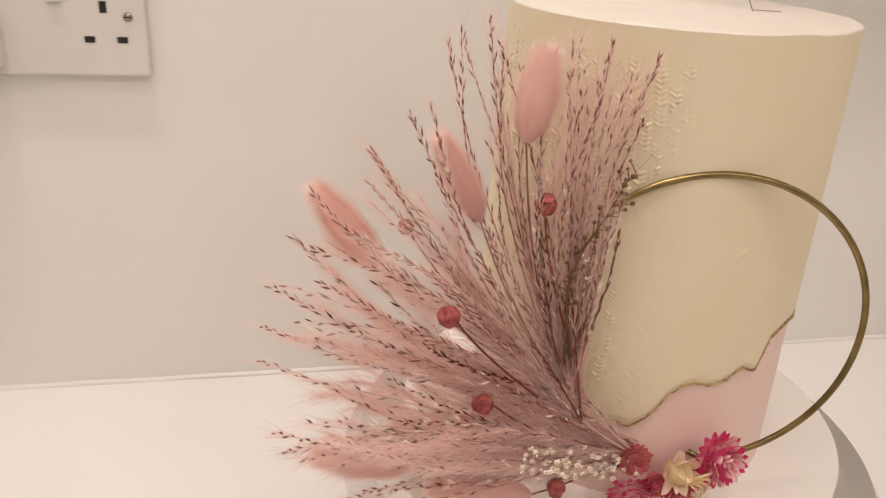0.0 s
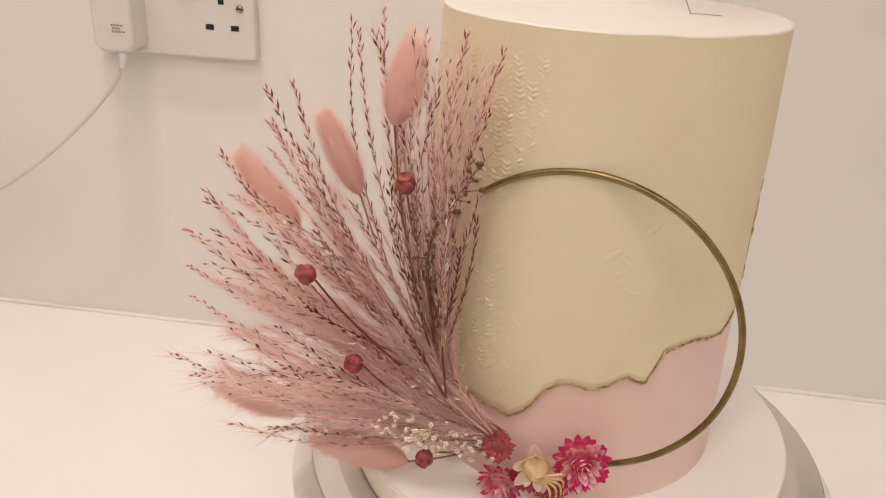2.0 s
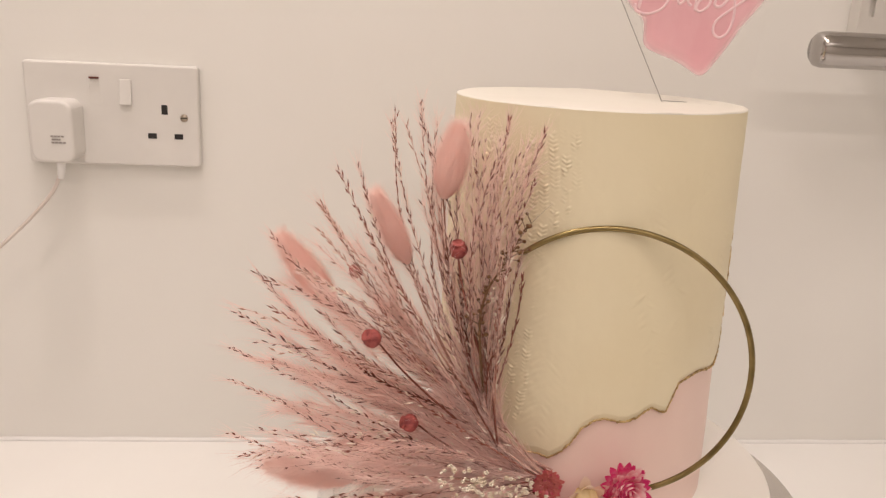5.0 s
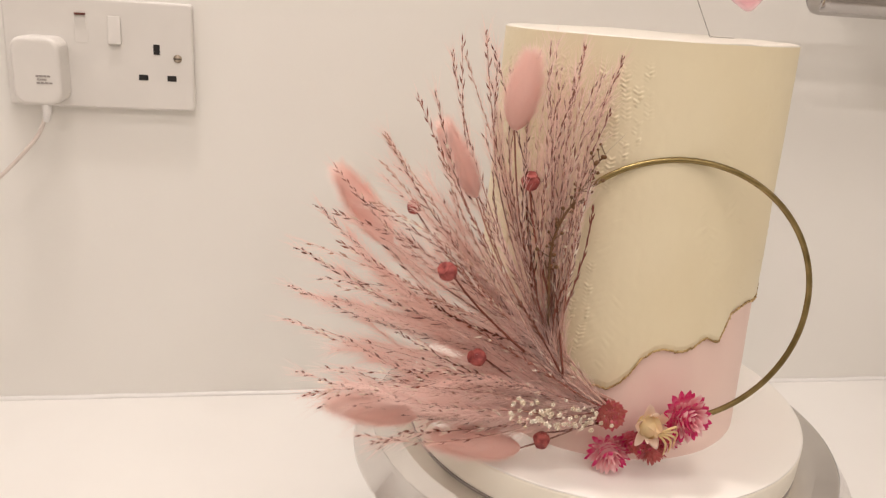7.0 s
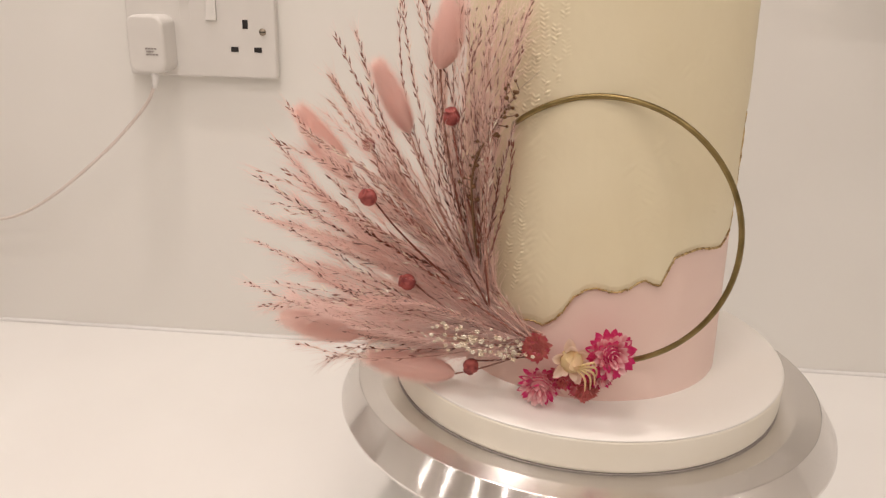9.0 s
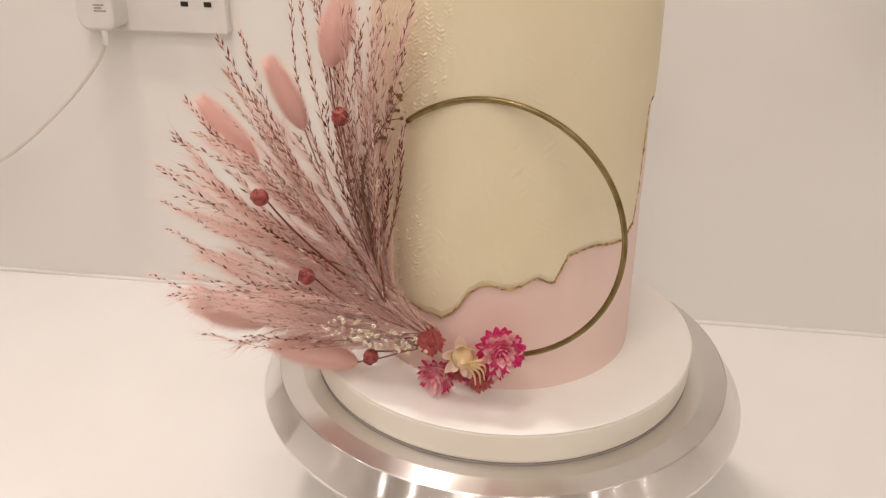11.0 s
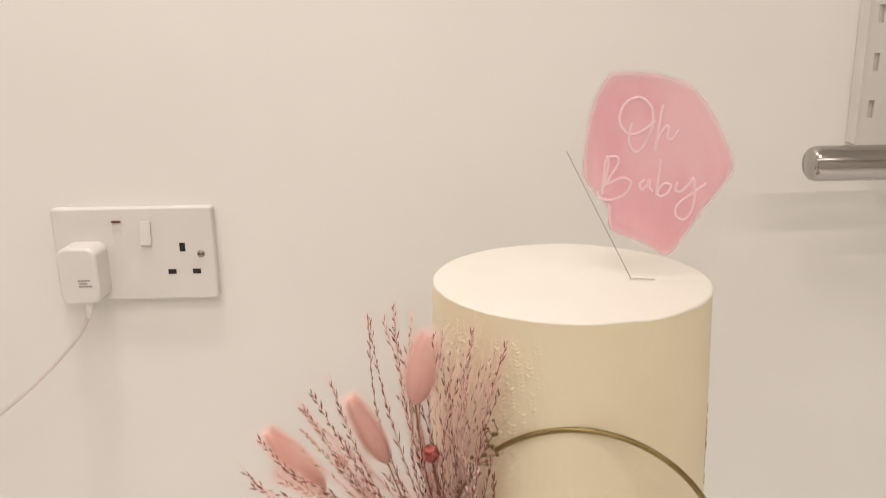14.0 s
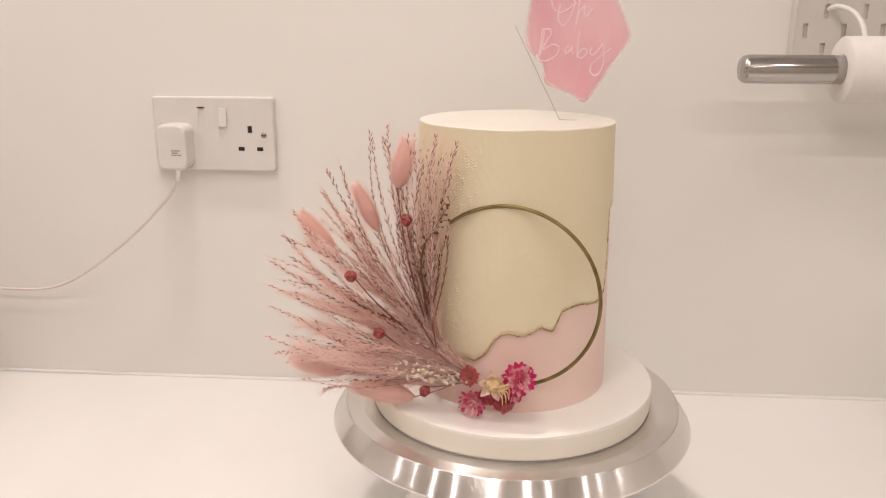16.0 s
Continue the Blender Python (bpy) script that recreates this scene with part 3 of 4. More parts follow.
angles = [-100 + 0.36 * i for i in range(500)] + [80 + 5 * i for i in range(1, 36)]
ROWS_Z = 440
verts, faces = [], []
for a in angles:
    zb = edge_z(a)
    for j in range(ROWS_Z + 1):
        s = j / ROWS_Z
        z = zb + (CAKE_H - 0.0007 - zb) * s
        r = cake_radius(z) + 0.00035 * noise.noise(Vector((a * 0.05, z * 30, 1))) + 0.00012 * noise.noise(Vector((a * 0.35, z * 160, 5)))
        if -90 < a < 79:
            r += 0.0012 * relief(a, z)
        if s < 0.02:
            r -= 0.0008 * (1 - s / 0.02)
        verts.append(on_cake(a, z, r))
n, m = len(angles), ROWS_Z + 1
for i in range(n):
    k = (i + 1) % n
    for j in range(ROWS_Z):
        faces.append((i * m + j, k * m + j, k * m + j + 1, i * m + j + 1))
# top: small rounded shoulder and a smoothed lid
rings = [(CAKE_R - 0.0002, CAKE_H - 0.0003), (CAKE_R - 0.0008, CAKE_H), (CAKE_R - 0.0022, CAKE_H)] + [(CAKE_R * k / 10, CAKE_H) for k in range(9, 0, -1)]
side_faces, side_verts = faces, verts
mesh_part("cream_layer", side_verts, side_faces, CREAM, cake, "cream icing pressed with a fern pattern")
verts, faces, last = [verts[i * m + ROWS_Z] for i in range(n)], [], list(range(n))
for r, z in rings:
    o = len(verts)
    for a in angles:
        wob = 0.0005 * noise.noise(Vector((r * 60 * math.cos(radians(a)), r * 60 * math.sin(radians(a)), 2)))
        verts.append(on_cake(a, z + wob, r))
    row = list(range(o, o + n))
    for i in range(n):
        k = (i + 1) % n
        faces.append((last[i], last[k], row[k], row[i]))
    last = row
verts.append((CX, CY, CAKE_H))
faces += [(last[i], last[(i + 1) % n], len(verts) - 1) for i in range(n)]
mesh_part("icing_top", verts, faces, ICING_TOP, cake, "smooth ivory white icing top")

prof_a = [-180 + 1.5 * i for i in range(240)]
verts, faces = [], []
for a in prof_a:
    top = edge_z(a) + 0.004
    for j in range(21):
        z = BOARD_TOP - 0.0005 + (top - BOARD_TOP + 0.0005) * j / 20
        verts.append(on_cake(a, z, cake_radius(z) - 0.0016 + 0.0004 * noise.noise(Vector((a * 0.06, z * 40, 7)))))
for i in range(240):
    k = (i + 1) % 240
    for j in range(20):
        faces.append((i * 21 + j, k * 21 + j, k * 21 + j + 1, i * 21 + j + 1))
mesh_part("pink_layer", verts, faces, PINK_ICING, cake, "smooth blush pink icing at the base")
path, radii = [], []
for i in range(700):
    a = -45 + 0.162 * i
    path.append(on_cake(a, edge_z(a) - 0.0002, cake_radius(edge_z(a)) - 0.0002 + 0.0004 * noise.noise(Vector((a * 2.1, 0, 4)))))
    radii.append(0.00042 + 0.00025 * max(0.0, min(1.0, (a - 60) / 4)) + 0.0004 * noise.noise(Vector((a * 1.3, 5, 0))) + 0.0007 * noise.noise(Vector((a * 5, 2, 0))))
mesh_part("gold_edge", *tube(path, [max(0.0003, r) for r in radii], 6), GOLD_LEAF, cake, "rough gold painted torn edge")
settle(cake)

# ---- the gold hoop ----
HC, HR, HAZ = Vector((0.3403, -0.3547, 0.2414)), 0.0689, radians(-12.9)
HU, HV = Vector((math.cos(HAZ), math.sin(HAZ), 0)), Vector((0, 0, 1))
path = []
for i in range(121):
    a = radians(128 - 208 * i / 120)
    path.append(HC + HR * (math.cos(a) * HU + math.sin(a) * HV) + Vector((0, -0.0018 * max(0.0, -math.sin(a)), 0)))
path = [path[0] + Vector((-0.0004, 0.0155, -0.0030)), path[0] + Vector((-0.0018, 0.009, -0.0028))] + path + [path[-1] + Vector((-0.010, 0.012, 0.002)), path[-1] + Vector((-0.012, 0.03, 0.002))]
hoop = mesh_part("gold_hoop", *tube(path, 0.00145, 12), GOLD)
tagged(hoop, "open gold metal wire hoop standing against the cake", "hoop")

# ---- the topper ----
TC, TU = Vector((0.3803, -0.2825, 0)), Vector((0.9803, -0.1977, 0))
TN = Vector((-0.1977, -0.9803, 0))


def on_topper(u, z, d=0.0):
    return TC + TU * u + Vector((0, 0, z)) + TN * d


def plate_of(outline, d0, d1):
    n = len(outline)
    verts = [on_topper(u, z, d0) for u, z in outline] + [on_topper(u, z, d1) for u, z in outline]
    faces = [tuple(range(n)), tuple(range(2 * n - 1, n - 1, -1))] + [(i, (i + 1) % n + 0, (i + 1) % n + n, i + n) for i in range(n)]
    return verts, faces


topper = thing("cake_topper", "clear acrylic topper with pink paint and pale lettering", "cake topper", (TC.x, TC.y, CAKE_H))
clear = plate_of([(-0.038, 0.4355), (-0.0005, 0.362), (0.004, 0.345), (0.038, 0.345), (0.0425, 0.362), (0.0500, 0.4295), (0.0340, 0.457), (0.002, 0.4745), (-0.016, 0.4775)], -0.0005, 0.0009)
mesh_part("acrylic_plate", clear[0], clear[1][:2], ACRYLIC, topper, "clear acrylic plate", smooth=False)
patch = [(-0.0165, 0.4774), (0.0044, 0.477), (0.0252, 0.4706), (0.0376, 0.4559), (0.0506, 0.4277), (0.0385, 0.4096), (0.0343, 0.4045), (0.0330, 0.4008), (0.0185, 0.3772), (0.0060, 0.3852), (-0.0143, 0.3922), (-0.0145, 0.4062), (-0.0228, 0.4132), (-0.0294, 0.4226), (-0.0273, 0.4495), (-0.0232, 0.4655)]
# dry brush marks thin the paint out towards its outline
PU, PZ = 0.0105, 0.4285
outline = []
for i, (u, z) in enumerate(patch):
    u2, z2 = patch[(i + 1) % len(patch)]
    for k in range(8):
        t = k / 8
        outline.append((u + (u2 - u) * t + random.uniform(-1, 1) * 0.0002, z + (z2 - z) * t + random.uniform(-1, 1) * 0.0002))
for _ in range(5):
    n = len(outline)
    outline = [tuple((outline[i - 1][k] + 2 * outline[i][k] + outline[(i + 1) % n][k]) / 4 for k in (0, 1)) for i in range(n)]
verts, faces, uvs = [on_topper(PU, PZ, 0.0013)], [], [(1.0, 0.5)]
for grow, cover in ((0.5, 1.0), (0.84, 1.0), (0.93, 0.92), (0.985, 0.6), (1.01, 0.25), (1.035, 0.0)):
    for u, z in outline:
        soft = grow if z > 0.40 or grow < 0.99 else 1.01
        verts.append(on_topper(PU + (u - PU) * soft, PZ + (z - PZ) * soft, 0.0013))
        uvs.append((cover, 0.5))
m = len(outline)
faces += [(0, 1 + (i + 1) % m, 1 + i) for i in range(m)]
for r in range(5):
    for i in range(m):
        a, b = 1 + r * m + i, 1 + r * m + (i + 1) % m
        faces.append((a, b, b + m, a + m))
mesh_part("painted_patch", verts, faces, PAINT, topper, "brushed pink paint", smooth=False, uvs=uvs)
edge_line = [on_topper(-0.038 + 0.0376 * k / 8, 0.4355 - 0.0715 * k / 8, 0.0002) for k in range(9)]
mesh_part("plate_edge", *tube(edge_line, 0.00022, 6), PRINT_AND_SHADE, topper, "dark cut edge of the acrylic")
foot_line = [on_topper(-0.0004 + 0.0016 * k, CAKE_H + 0.0006, 0.0002) for k in range(9)]
mesh_part("plate_edge", *tube(foot_line, 0.00022, 6), PRINT_AND_SHADE, topper, "dark cut edge of the acrylic")
STROKES = {
    "letter_O": ((10.1, -27.4), (8.9, -32.8), (8.6, -38.9), (11.9, -43.2), (16.8, -38.9), (20.5, -29.2), (20.5, -20.7), (15.0, -14.8), (7.6, -16.4), (4.0, -23.1), (4.6, -29.2), (8.9, -33.4), (15.0, -32.2), (22.3, -26.8)),
    "letter_h": ((26.0, -18.8), (24.2, -29.2), (22.1, -42.6), (22.6, -38.3), (25.4, -32.8), (28.1, -29.8), (28.5, -32.8), (28.0, -35.9), (29.9, -37.1), (32.4, -34.7), (34.3, -31.6)),
    "letter_B": ((-3.4, -44.4), (-2.5, -49.9), (-6.4, -65.9), (-4.8, -54.7), (-3.4, -46.5), (1.5, -45.2), (2.8, -48.6), (-1.5, -55.9), (-4.0, -60.2), (4.6, -56.8), (9.1, -59.6), (5.8, -65.7), (-1.5, -68.7), (-7.3, -67.1), (-8.3, -63.5)),
    "letter_a": ((16.5, -58.1), (13.8, -60.6), (14.4, -63.6), (17.7, -61.0), (18.7, -58.1), (18.7, -62.6), (20.5, -64.7)),
    "letter_b": ((24.8, -47.4), (23.6, -55.9), (22.3, -66.6), (23.8, -63.0), (27.2, -60.4), (29.9, -61.8), (28.5, -65.3), (24.8, -67.5), (22.6, -65.9)),
    "letter_y": ((33.4, -59.6), (32.1, -63.8), (34.9, -65.1), (39.5, -60.8), (41.6, -58.1), (42.2, -69.3), (39.8, -77.6), (35.8, -80.5), (32.4, -77.6), (33.6, -72.0), (40.7, -66.3), (48.3, -60.8)),
}
for key, pts in STROKES.items():
    line = spline([on_topper(-0.0156 + 0.001 * x + 0.000055 * -y, 0.478 + 0.001 * y + 0.00004 * x, 0.0010) for x, y in pts], len(pts) * 7)
    mesh_part(key, *tube(line, 0.00085, 6), LETTER, topper)
settle(topper)

# ---- the dried flower arrangement ----
TIE = Vector((0.318, -0.361, 0.181))
JOIN = Vector((0.2820, -0.351, 0.211))
posy = thing("dried_flower_arrangement", "dusky pink dried grasses, bunny tails and strawflowers against the cake", "dried flowers", tuple(TIE))
rng = random.Random(11)


def clear_of_cake(p, gap=0.003):
    d = Vector((p.x - CX, p.y - CY, 0))
    reach = cake_radius(p.z) + gap
    if d.length < reach and p.z < CAKE_H + 0.01:
        d = d.normalized() * reach
        return Vector((CX + d.x, CY + d.y, p.z))
    return p


def stem_line(base, tip, bow, n, side):
    """A stem that leaves the base straight and nods towards its tip."""
    d = tip - base
    out = Vector((-d.z, 0, d.x)).normalized() * side * bow * d.length
    ctrl = [base, base.lerp(tip, 0.33) + out * 0.8, base.lerp(tip, 0.7) + out * 0.9, tip]
    return [clear_of_cake(p) for p in spline(ctrl, n)]


def spindle(p, d, length, width):
    """One small husk: a pointed spindle from p along d."""
    s = d.orthogonal().normalized() * width
    t = d.cross(s).normalized() * width
    m = p + d * length * 0.42
    return [p, m + s, m + t, m - s, m - t, p + d * length], [(0, 1, 2), (0, 2, 3), (0, 3, 4), (0, 4, 1), (5, 2, 1), (5, 3, 2), (5, 4, 3), (5, 1, 4)]


def turned(d, angle, spin):
    s = d.orthogonal().normalized()
    s = (Matrix.Rotation(spin, 3, d) @ s).normalized()
    return (d * math.cos(angle) + s * math.sin(angle)).normalized()


def hairs(line, count, lo, hi, length, spread, width):
    """Fine hairs that leave the line outwards and forwards."""
    verts, faces, n = [], [], len(line) - 1
    for _ in range(count):
        s = (lo + (hi - lo) * rng.random()) * n
        k = min(int(s), n - 1)
        p = line[k].lerp(line[k + 1], s - k)
        d = turned((line[k + 1] - line[k]).normalized(), spread * (0.35 + 0.9 * rng.random()), rng.uniform(0, 6.283))
        ln = length * rng.uniform(0.5, 1.3)
        w = d.orthogonal().normalized()
        w = (Matrix.Rotation(rng.uniform(0, 6.283), 3, d) @ w) * width
        mid = p + d * ln * 0.55 + Vector((0, 0, -0.04 * ln))
        o = len(verts)
        verts += [p - w * 0.5, p + w * 0.5, mid + w * 0.5, mid - w * 0.5, p + d * ln + Vector((0, 0, -0.12 * ln))]
        faces += [(o, o + 1, o + 2, o + 3), (o + 3, o + 2, o + 4)]
    return verts, faces


def grass_stem(base, tip, bow, side, husks=30, fluff=110, thick=0.00042, start=0.42, fluff_lo=0.3, spread=0.32, fine=0.00012, mat=None, hair=0.015):
    n = 22
    line = stem_line(base, tip, bow, n, side)
    total = (tip - base).length
    radii = [max(fine, thick * (1 - i / (n - 1)) ** 1.4 + fine) for i in range(n)]
    stalk = tube(line, radii, 5)
    shapes = [stalk]
    for i in range(husks):
        s = (start + (1 - start) * (i + rng.random() * 0.6) / husks) * (n - 1)
        k = min(int(s), n - 2)
        p = line[k].lerp(line[k + 1], s - k)
        d = (line[k + 1] - line[k]).normalized()
        spin = (0 if i % 2 else math.pi) + rng.uniform(-0.7, 0.7)
        e = turned(d, rng.uniform(0.14, 0.42), spin)
        ln = rng.uniform(0.0030, 0.0075) * (1.0 if tip.z > 0.25 else 0.78) * (1.1 - 0.35 * i / husks)
        shapes.append(spindle(p + e * 0.0006, e, ln, rng.uniform(0.00034, 0.00058)))
    ob = mesh_part("grass_stem", *joined(shapes), mat or STEM, posy, smooth=False, extra=PALE_HUSK if mat is PALE_STEM else HUSK, extra_from=len(stalk[1]))
    chaff = []
    for i in range(husks // 3 if tip.z > 0.25 else husks * 2 // 3):
        s = rng.uniform(0.25, 0.9) * (n - 1)
        k = min(int(s), n - 2)
        e = turned((line[k + 1] - line[k]).normalized(), rng.uniform(0.2, 0.7), rng.uniform(0, 6.283))
        chaff.append(spindle(line[k].lerp(line[k + 1], s - k) + e * 0.0008, e, rng.uniform(0.003, 0.006), rng.uniform(0.0003, 0.0006)))
    if fluff:
        fuzz = hairs(line, fluff, fluff_lo, 0.97, hair, spread, 0.00013)
        mesh_part("plume", *joined([fuzz] + chaff), FLUFF, ob, "fine dusty pink grass hairs", smooth=False, extra=CHAFF, extra_from=len(fuzz[1]))
    return ob


# the outermost tips, round the fan from the cake side down to the board
FAN = [Vector(p) for p in ((0.303, -0.351, 0.3545), (0.2873, -0.3434, 0.3576), (0.268, -0.335, 0.352), (0.2479, -0.313, 0.3618), (0.2339, -0.302, 0.350), (0.2188, -0.350, 0.336), (0.201, -0.326, 0.312), (0.178, -0.330, 0.2956), (0.170, -0.332, 0.278), (0.161, -0.335, 0.2588), (0.156, -0.330, 0.238), (0.1543, -0.326, 0.2189), (0.1605, -0.362, 0.2079), (0.164, -0.352, 0.190), (0.172, -0.345, 0.180), (0.198, -0.343, 0.1567))]


def fan_tip(s):
    s = max(0.0, min(0.9999, s)) * (len(FAN) - 1)
    k = int(s)
    return FAN[k].lerp(FAN[k + 1], s - k)


def fan_base(s):
    """Upright stems rise from the join, low ones straight from the tie."""
    if s < 0.5 or (s < 0.68 and rng.random() < 0.55):
        return JOIN.lerp(TIE, 0.30 * rng.random()) + Vector((rng.uniform(-1, 1) * 0.004, rng.uniform(-0.006, 0.004), rng.uniform(-1, 1) * 0.004))
    return TIE + Vector((rng.uniform(-0.012, 0.0), rng.uniform(-0.005, 0.003), rng.uniform(-0.006, 0.006)))


for i, tip in enumerate(FAN):
    s = i / (len(FAN) - 1)
    grass_stem(fan_base(s), tip, rng.uniform(0.03, 0.07), 1 if s < 0.4 else -1 if s > 0.8 else 1, 30 if s < 0.6 else 26, 260, 0.0004, 0.36, fine=0.00013 if s < 0.55 else 0.00005)
for i in range(62):
    s = (i + rng.random()) / 62
    if 0.27 < s < 0.335 or (s > 0.55 and i % 3 == 0):
        continue
    tip, base = fan_tip(s), fan_base(s)
    reach = 1.0 - 0.42 * rng.random() ** 1.3
    tip = base.lerp(tip, reach) + Vector((rng.uniform(-1, 1) * 0.008, rng.uniform(-0.024, 0.008), rng.uniform(-1, 1) * 0.008))
    if tip.z < BOARD_TOP + 0.006:
        tip.z = BOARD_TOP + 0.006
    grass_stem(base, tip, rng.uniform(-0.03, 0.10), rng.choice((-1, 1)) if s > 0.3 else 1, rng.randint(20, 32) if s < 0.55 else rng.randint(9, 15), rng.randint(120, 190), rng.uniform(0.0004, 0.0007) if s < 0.5 else rng.uniform(0.0002, 0.0004), rng.uniform(0.25, 0.45), 0.06, 0.30, 0.00012 if s < 0.5 else 0.00005, PALE_STEM if i % 2 else None)
# a soft veil of finer stems that are little but hair, thickest in the low half of the fan
for i in range(74):
    s = ((i + rng.random()) / 74) ** 0.75
    if 0.26 < s < 0.345:
        continue
    tip, base = fan_tip(s), fan_base(s)
    tip = base.lerp(tip, rng.uniform(0.5, 0.93)) + Vector((rng.uniform(-1, 1) * 0.008, rng.uniform(-0.010, 0.022), rng.uniform(-1, 1) * 0.008))
    tip.z = max(tip.z, BOARD_TOP + 0.008)
    grass_stem(base, tip, rng.uniform(-0.04, 0.10), rng.choice((-1, 1)) if s > 0.3 else 1, rng.randint(2, 9), 330 if s < 0.25 else 520 if s < 0.5 else 780, 0.00018, 0.4, 0.05, 0.5, 0.00006, PALE_STEM if i % 3 else None, 0.014)
# dark bare stems where the bunch is gathered
for i in range(7):
    s = 0.03 + 0.55 * (i + rng.random()) / 7
    base = JOIN.lerp(TIE, 0.25 * rng.random()) + Vector((rng.uniform(-1, 1) * 0.003, rng.uniform(-0.009, -0.002), rng.uniform(-1, 1) * 0.004))
    tip = base.lerp(fan_tip(s), rng.uniform(0.30, 0.5)) + Vector((rng.uniform(-1, 1) * 0.007, rng.uniform(-0.012, -0.002), rng.uniform(-1, 1) * 0.007))
    grass_stem(base, tip, rng.uniform(-0.03, 0.08), 1, rng.randint(10, 18), 0, rng.uniform(0.0005, 0.0008), 0.35, 0.3, 0.3, 0.00012, DARK_STEM)
# darker seeded stems that lie in front of the low fan
for i in range(4):
    s = 0.46 + 0.5 * (i + rng.random()) / 4
    base = TIE.lerp(JOIN, 0.3 * rng.random()) + Vector((rng.uniform(-0.012, 0), rng.uniform(-0.010, -0.004), rng.uniform(-0.004, 0.006)))
    tip = base.lerp(fan_tip(s), rng.uniform(0.5, 0.85)) + Vector((0, rng.uniform(-0.018, -0.006), rng.uniform(-1, 1) * 0.006))
    tip.z = max(tip.z, BOARD_TOP + 0.010)
    grass_stem(base, tip, rng.uniform(-0.03, 0.08), rng.choice((-1, 1)), rng.randint(20, 28), 40, rng.uniform(0.0003, 0.0005), 0.18, 0.1, 0.3, 0.00008, DARK_STEM)
# loose hair that drifts in front of the cake
for i in range(13):
    base = JOIN + Vector((0.002, rng.uniform(-0.004, 0.002), rng.uniform(-0.004, 0.01)))
    tip = Vector((0.268 + 0.0028 * i + rng.uniform(-1, 1) * 0.002, rng.uniform(-0.356, -0.340), 0.352 - 0.0012 * i + rng.uniform(-1, 1) * 0.012))
    grass_stem(base, tip, rng.uniform(0.0, 0.08), 1, 10, 150, 0.00015, 0.4, 0.3, 0.6, 0.00005, PALE_STEM)
# the tied stems that lead from the flowers up to the bunch
for i in range(22):
    base = TIE + Vector((rng.uniform(-0.010, 0.0), rng.uniform(-0.006, 0.002), rng.uniform(-0.004, 0.008)))
    tip = JOIN + Vector((rng.uniform(-0.030, 0.0), rng.uniform(-0.008, 0.003), rng.uniform(-0.012, 0.020)))
    grass_stem(base, tip, rng.uniform(-0.05, 0.10), 1, rng.randint(2, 8), 150, rng.uniform(0.0003, 0.0006), 0.3, 0.05, 0.35, 0.0001, PALE_STEM if i % 3 else None)
# a sprig beside the hoop and a short one along the cake
grass_stem(Vector((0.284, -0.352, 0.214)), Vector((0.2968, -0.3530, 0.2845)), 0.04, -1, 34, 0, 0.0004, 0.12, mat=DARK_STEM)
grass_stem(Vector((0.281, -0.352, 0.216)), Vector((0.2905, -0.356, 0.272)), 0.04, -1, 26, 0, 0.0004, 0.2, mat=DARK_STEM)


def bunny_tail(low, high, fat, parent_from):
    """A soft oval head on a thin stalk."""
    low, high = Vector(low), Vector(high)
    axis, length = (high - low).normalized(), (high - low).length
    s = axis.orthogonal().normalized()
    t = axis.cross(s)
    verts, faces, rings, sides = [], [], 12, 14
    for i in range(rings + 1):
        u = i / rings
        r = fat * 0.37 * math.sin(math.pi * min(1, u * 0.97 + 0.015)) ** 0.58 * (1.06 - 0.34 * u)
        for k in range(sides):
            a = 2 * math.pi * k / sides
            verts.append(low + axis * length * u + r * (math.cos(a) * s + math.sin(a) * t))
    for i in range(rings):
        for k in range(sides):
            l = (k + 1) % sides
            faces.append((i * sides + k, i * sides + l, (i + 1) * sides + l, (i + 1) * sides + k))
    for _ in range(11000):
        u = rng.random() ** 0.9
        a = rng.uniform(0, 6.283)
        out = math.cos(a) * s + math.sin(a) * t
        r = fat * 0.36 * math.sin(math.pi * min(1, u * 0.97 + 0.015)) ** 0.58 * (1.06 - 0.34 * u)
        p = low + axis * length * u + out * r
        d = (axis * rng.uniform(0.75, 1.1) + out * rng.uniform(0.35, 1.1) + t * rng.uniform(-0.15, 0.15)).normalized()
        ln, w = rng.uniform(0.003, 0.0095), d.cross(out).normalized() * 0.00007
        o = len(verts)
        verts += [p - w, p + w, p + d * ln]
        faces.append((o, o + 1, o + 2))
    ob = mesh_part("bunny_tail", verts, faces, TAIL, posy, "soft pale salmon bunny tail head", smooth=True)
    line = stem_line(Vector(parent_from), low, 0.03, 14, 1)
    mesh_part("stalk", *tube(line, 0.00045, 5), STEM, ob, "thin dry stalk")


bunny_tail((0.2588, -0.3400, 0.3190), (0.2655, -0.334, 0.3520), 0.0200, JOIN)
bunny_tail((0.2437, -0.3380, 0.2860), (0.2268, -0.3340, 0.3185), 0.0132, JOIN)
bunny_tail((0.2070, -0.3130, 0.2540), (0.1800, -0.3150, 0.2915), 0.0195, JOIN)
bunny_tail((0.2190, -0.351, 0.1765), (0.1770, -0.347, 0.1825), 0.0185, TIE)
bunny_tail((0.2720, -0.3580, 0.1600), (0.2265, -0.3570, 0.1665), 0.0200, TIE)


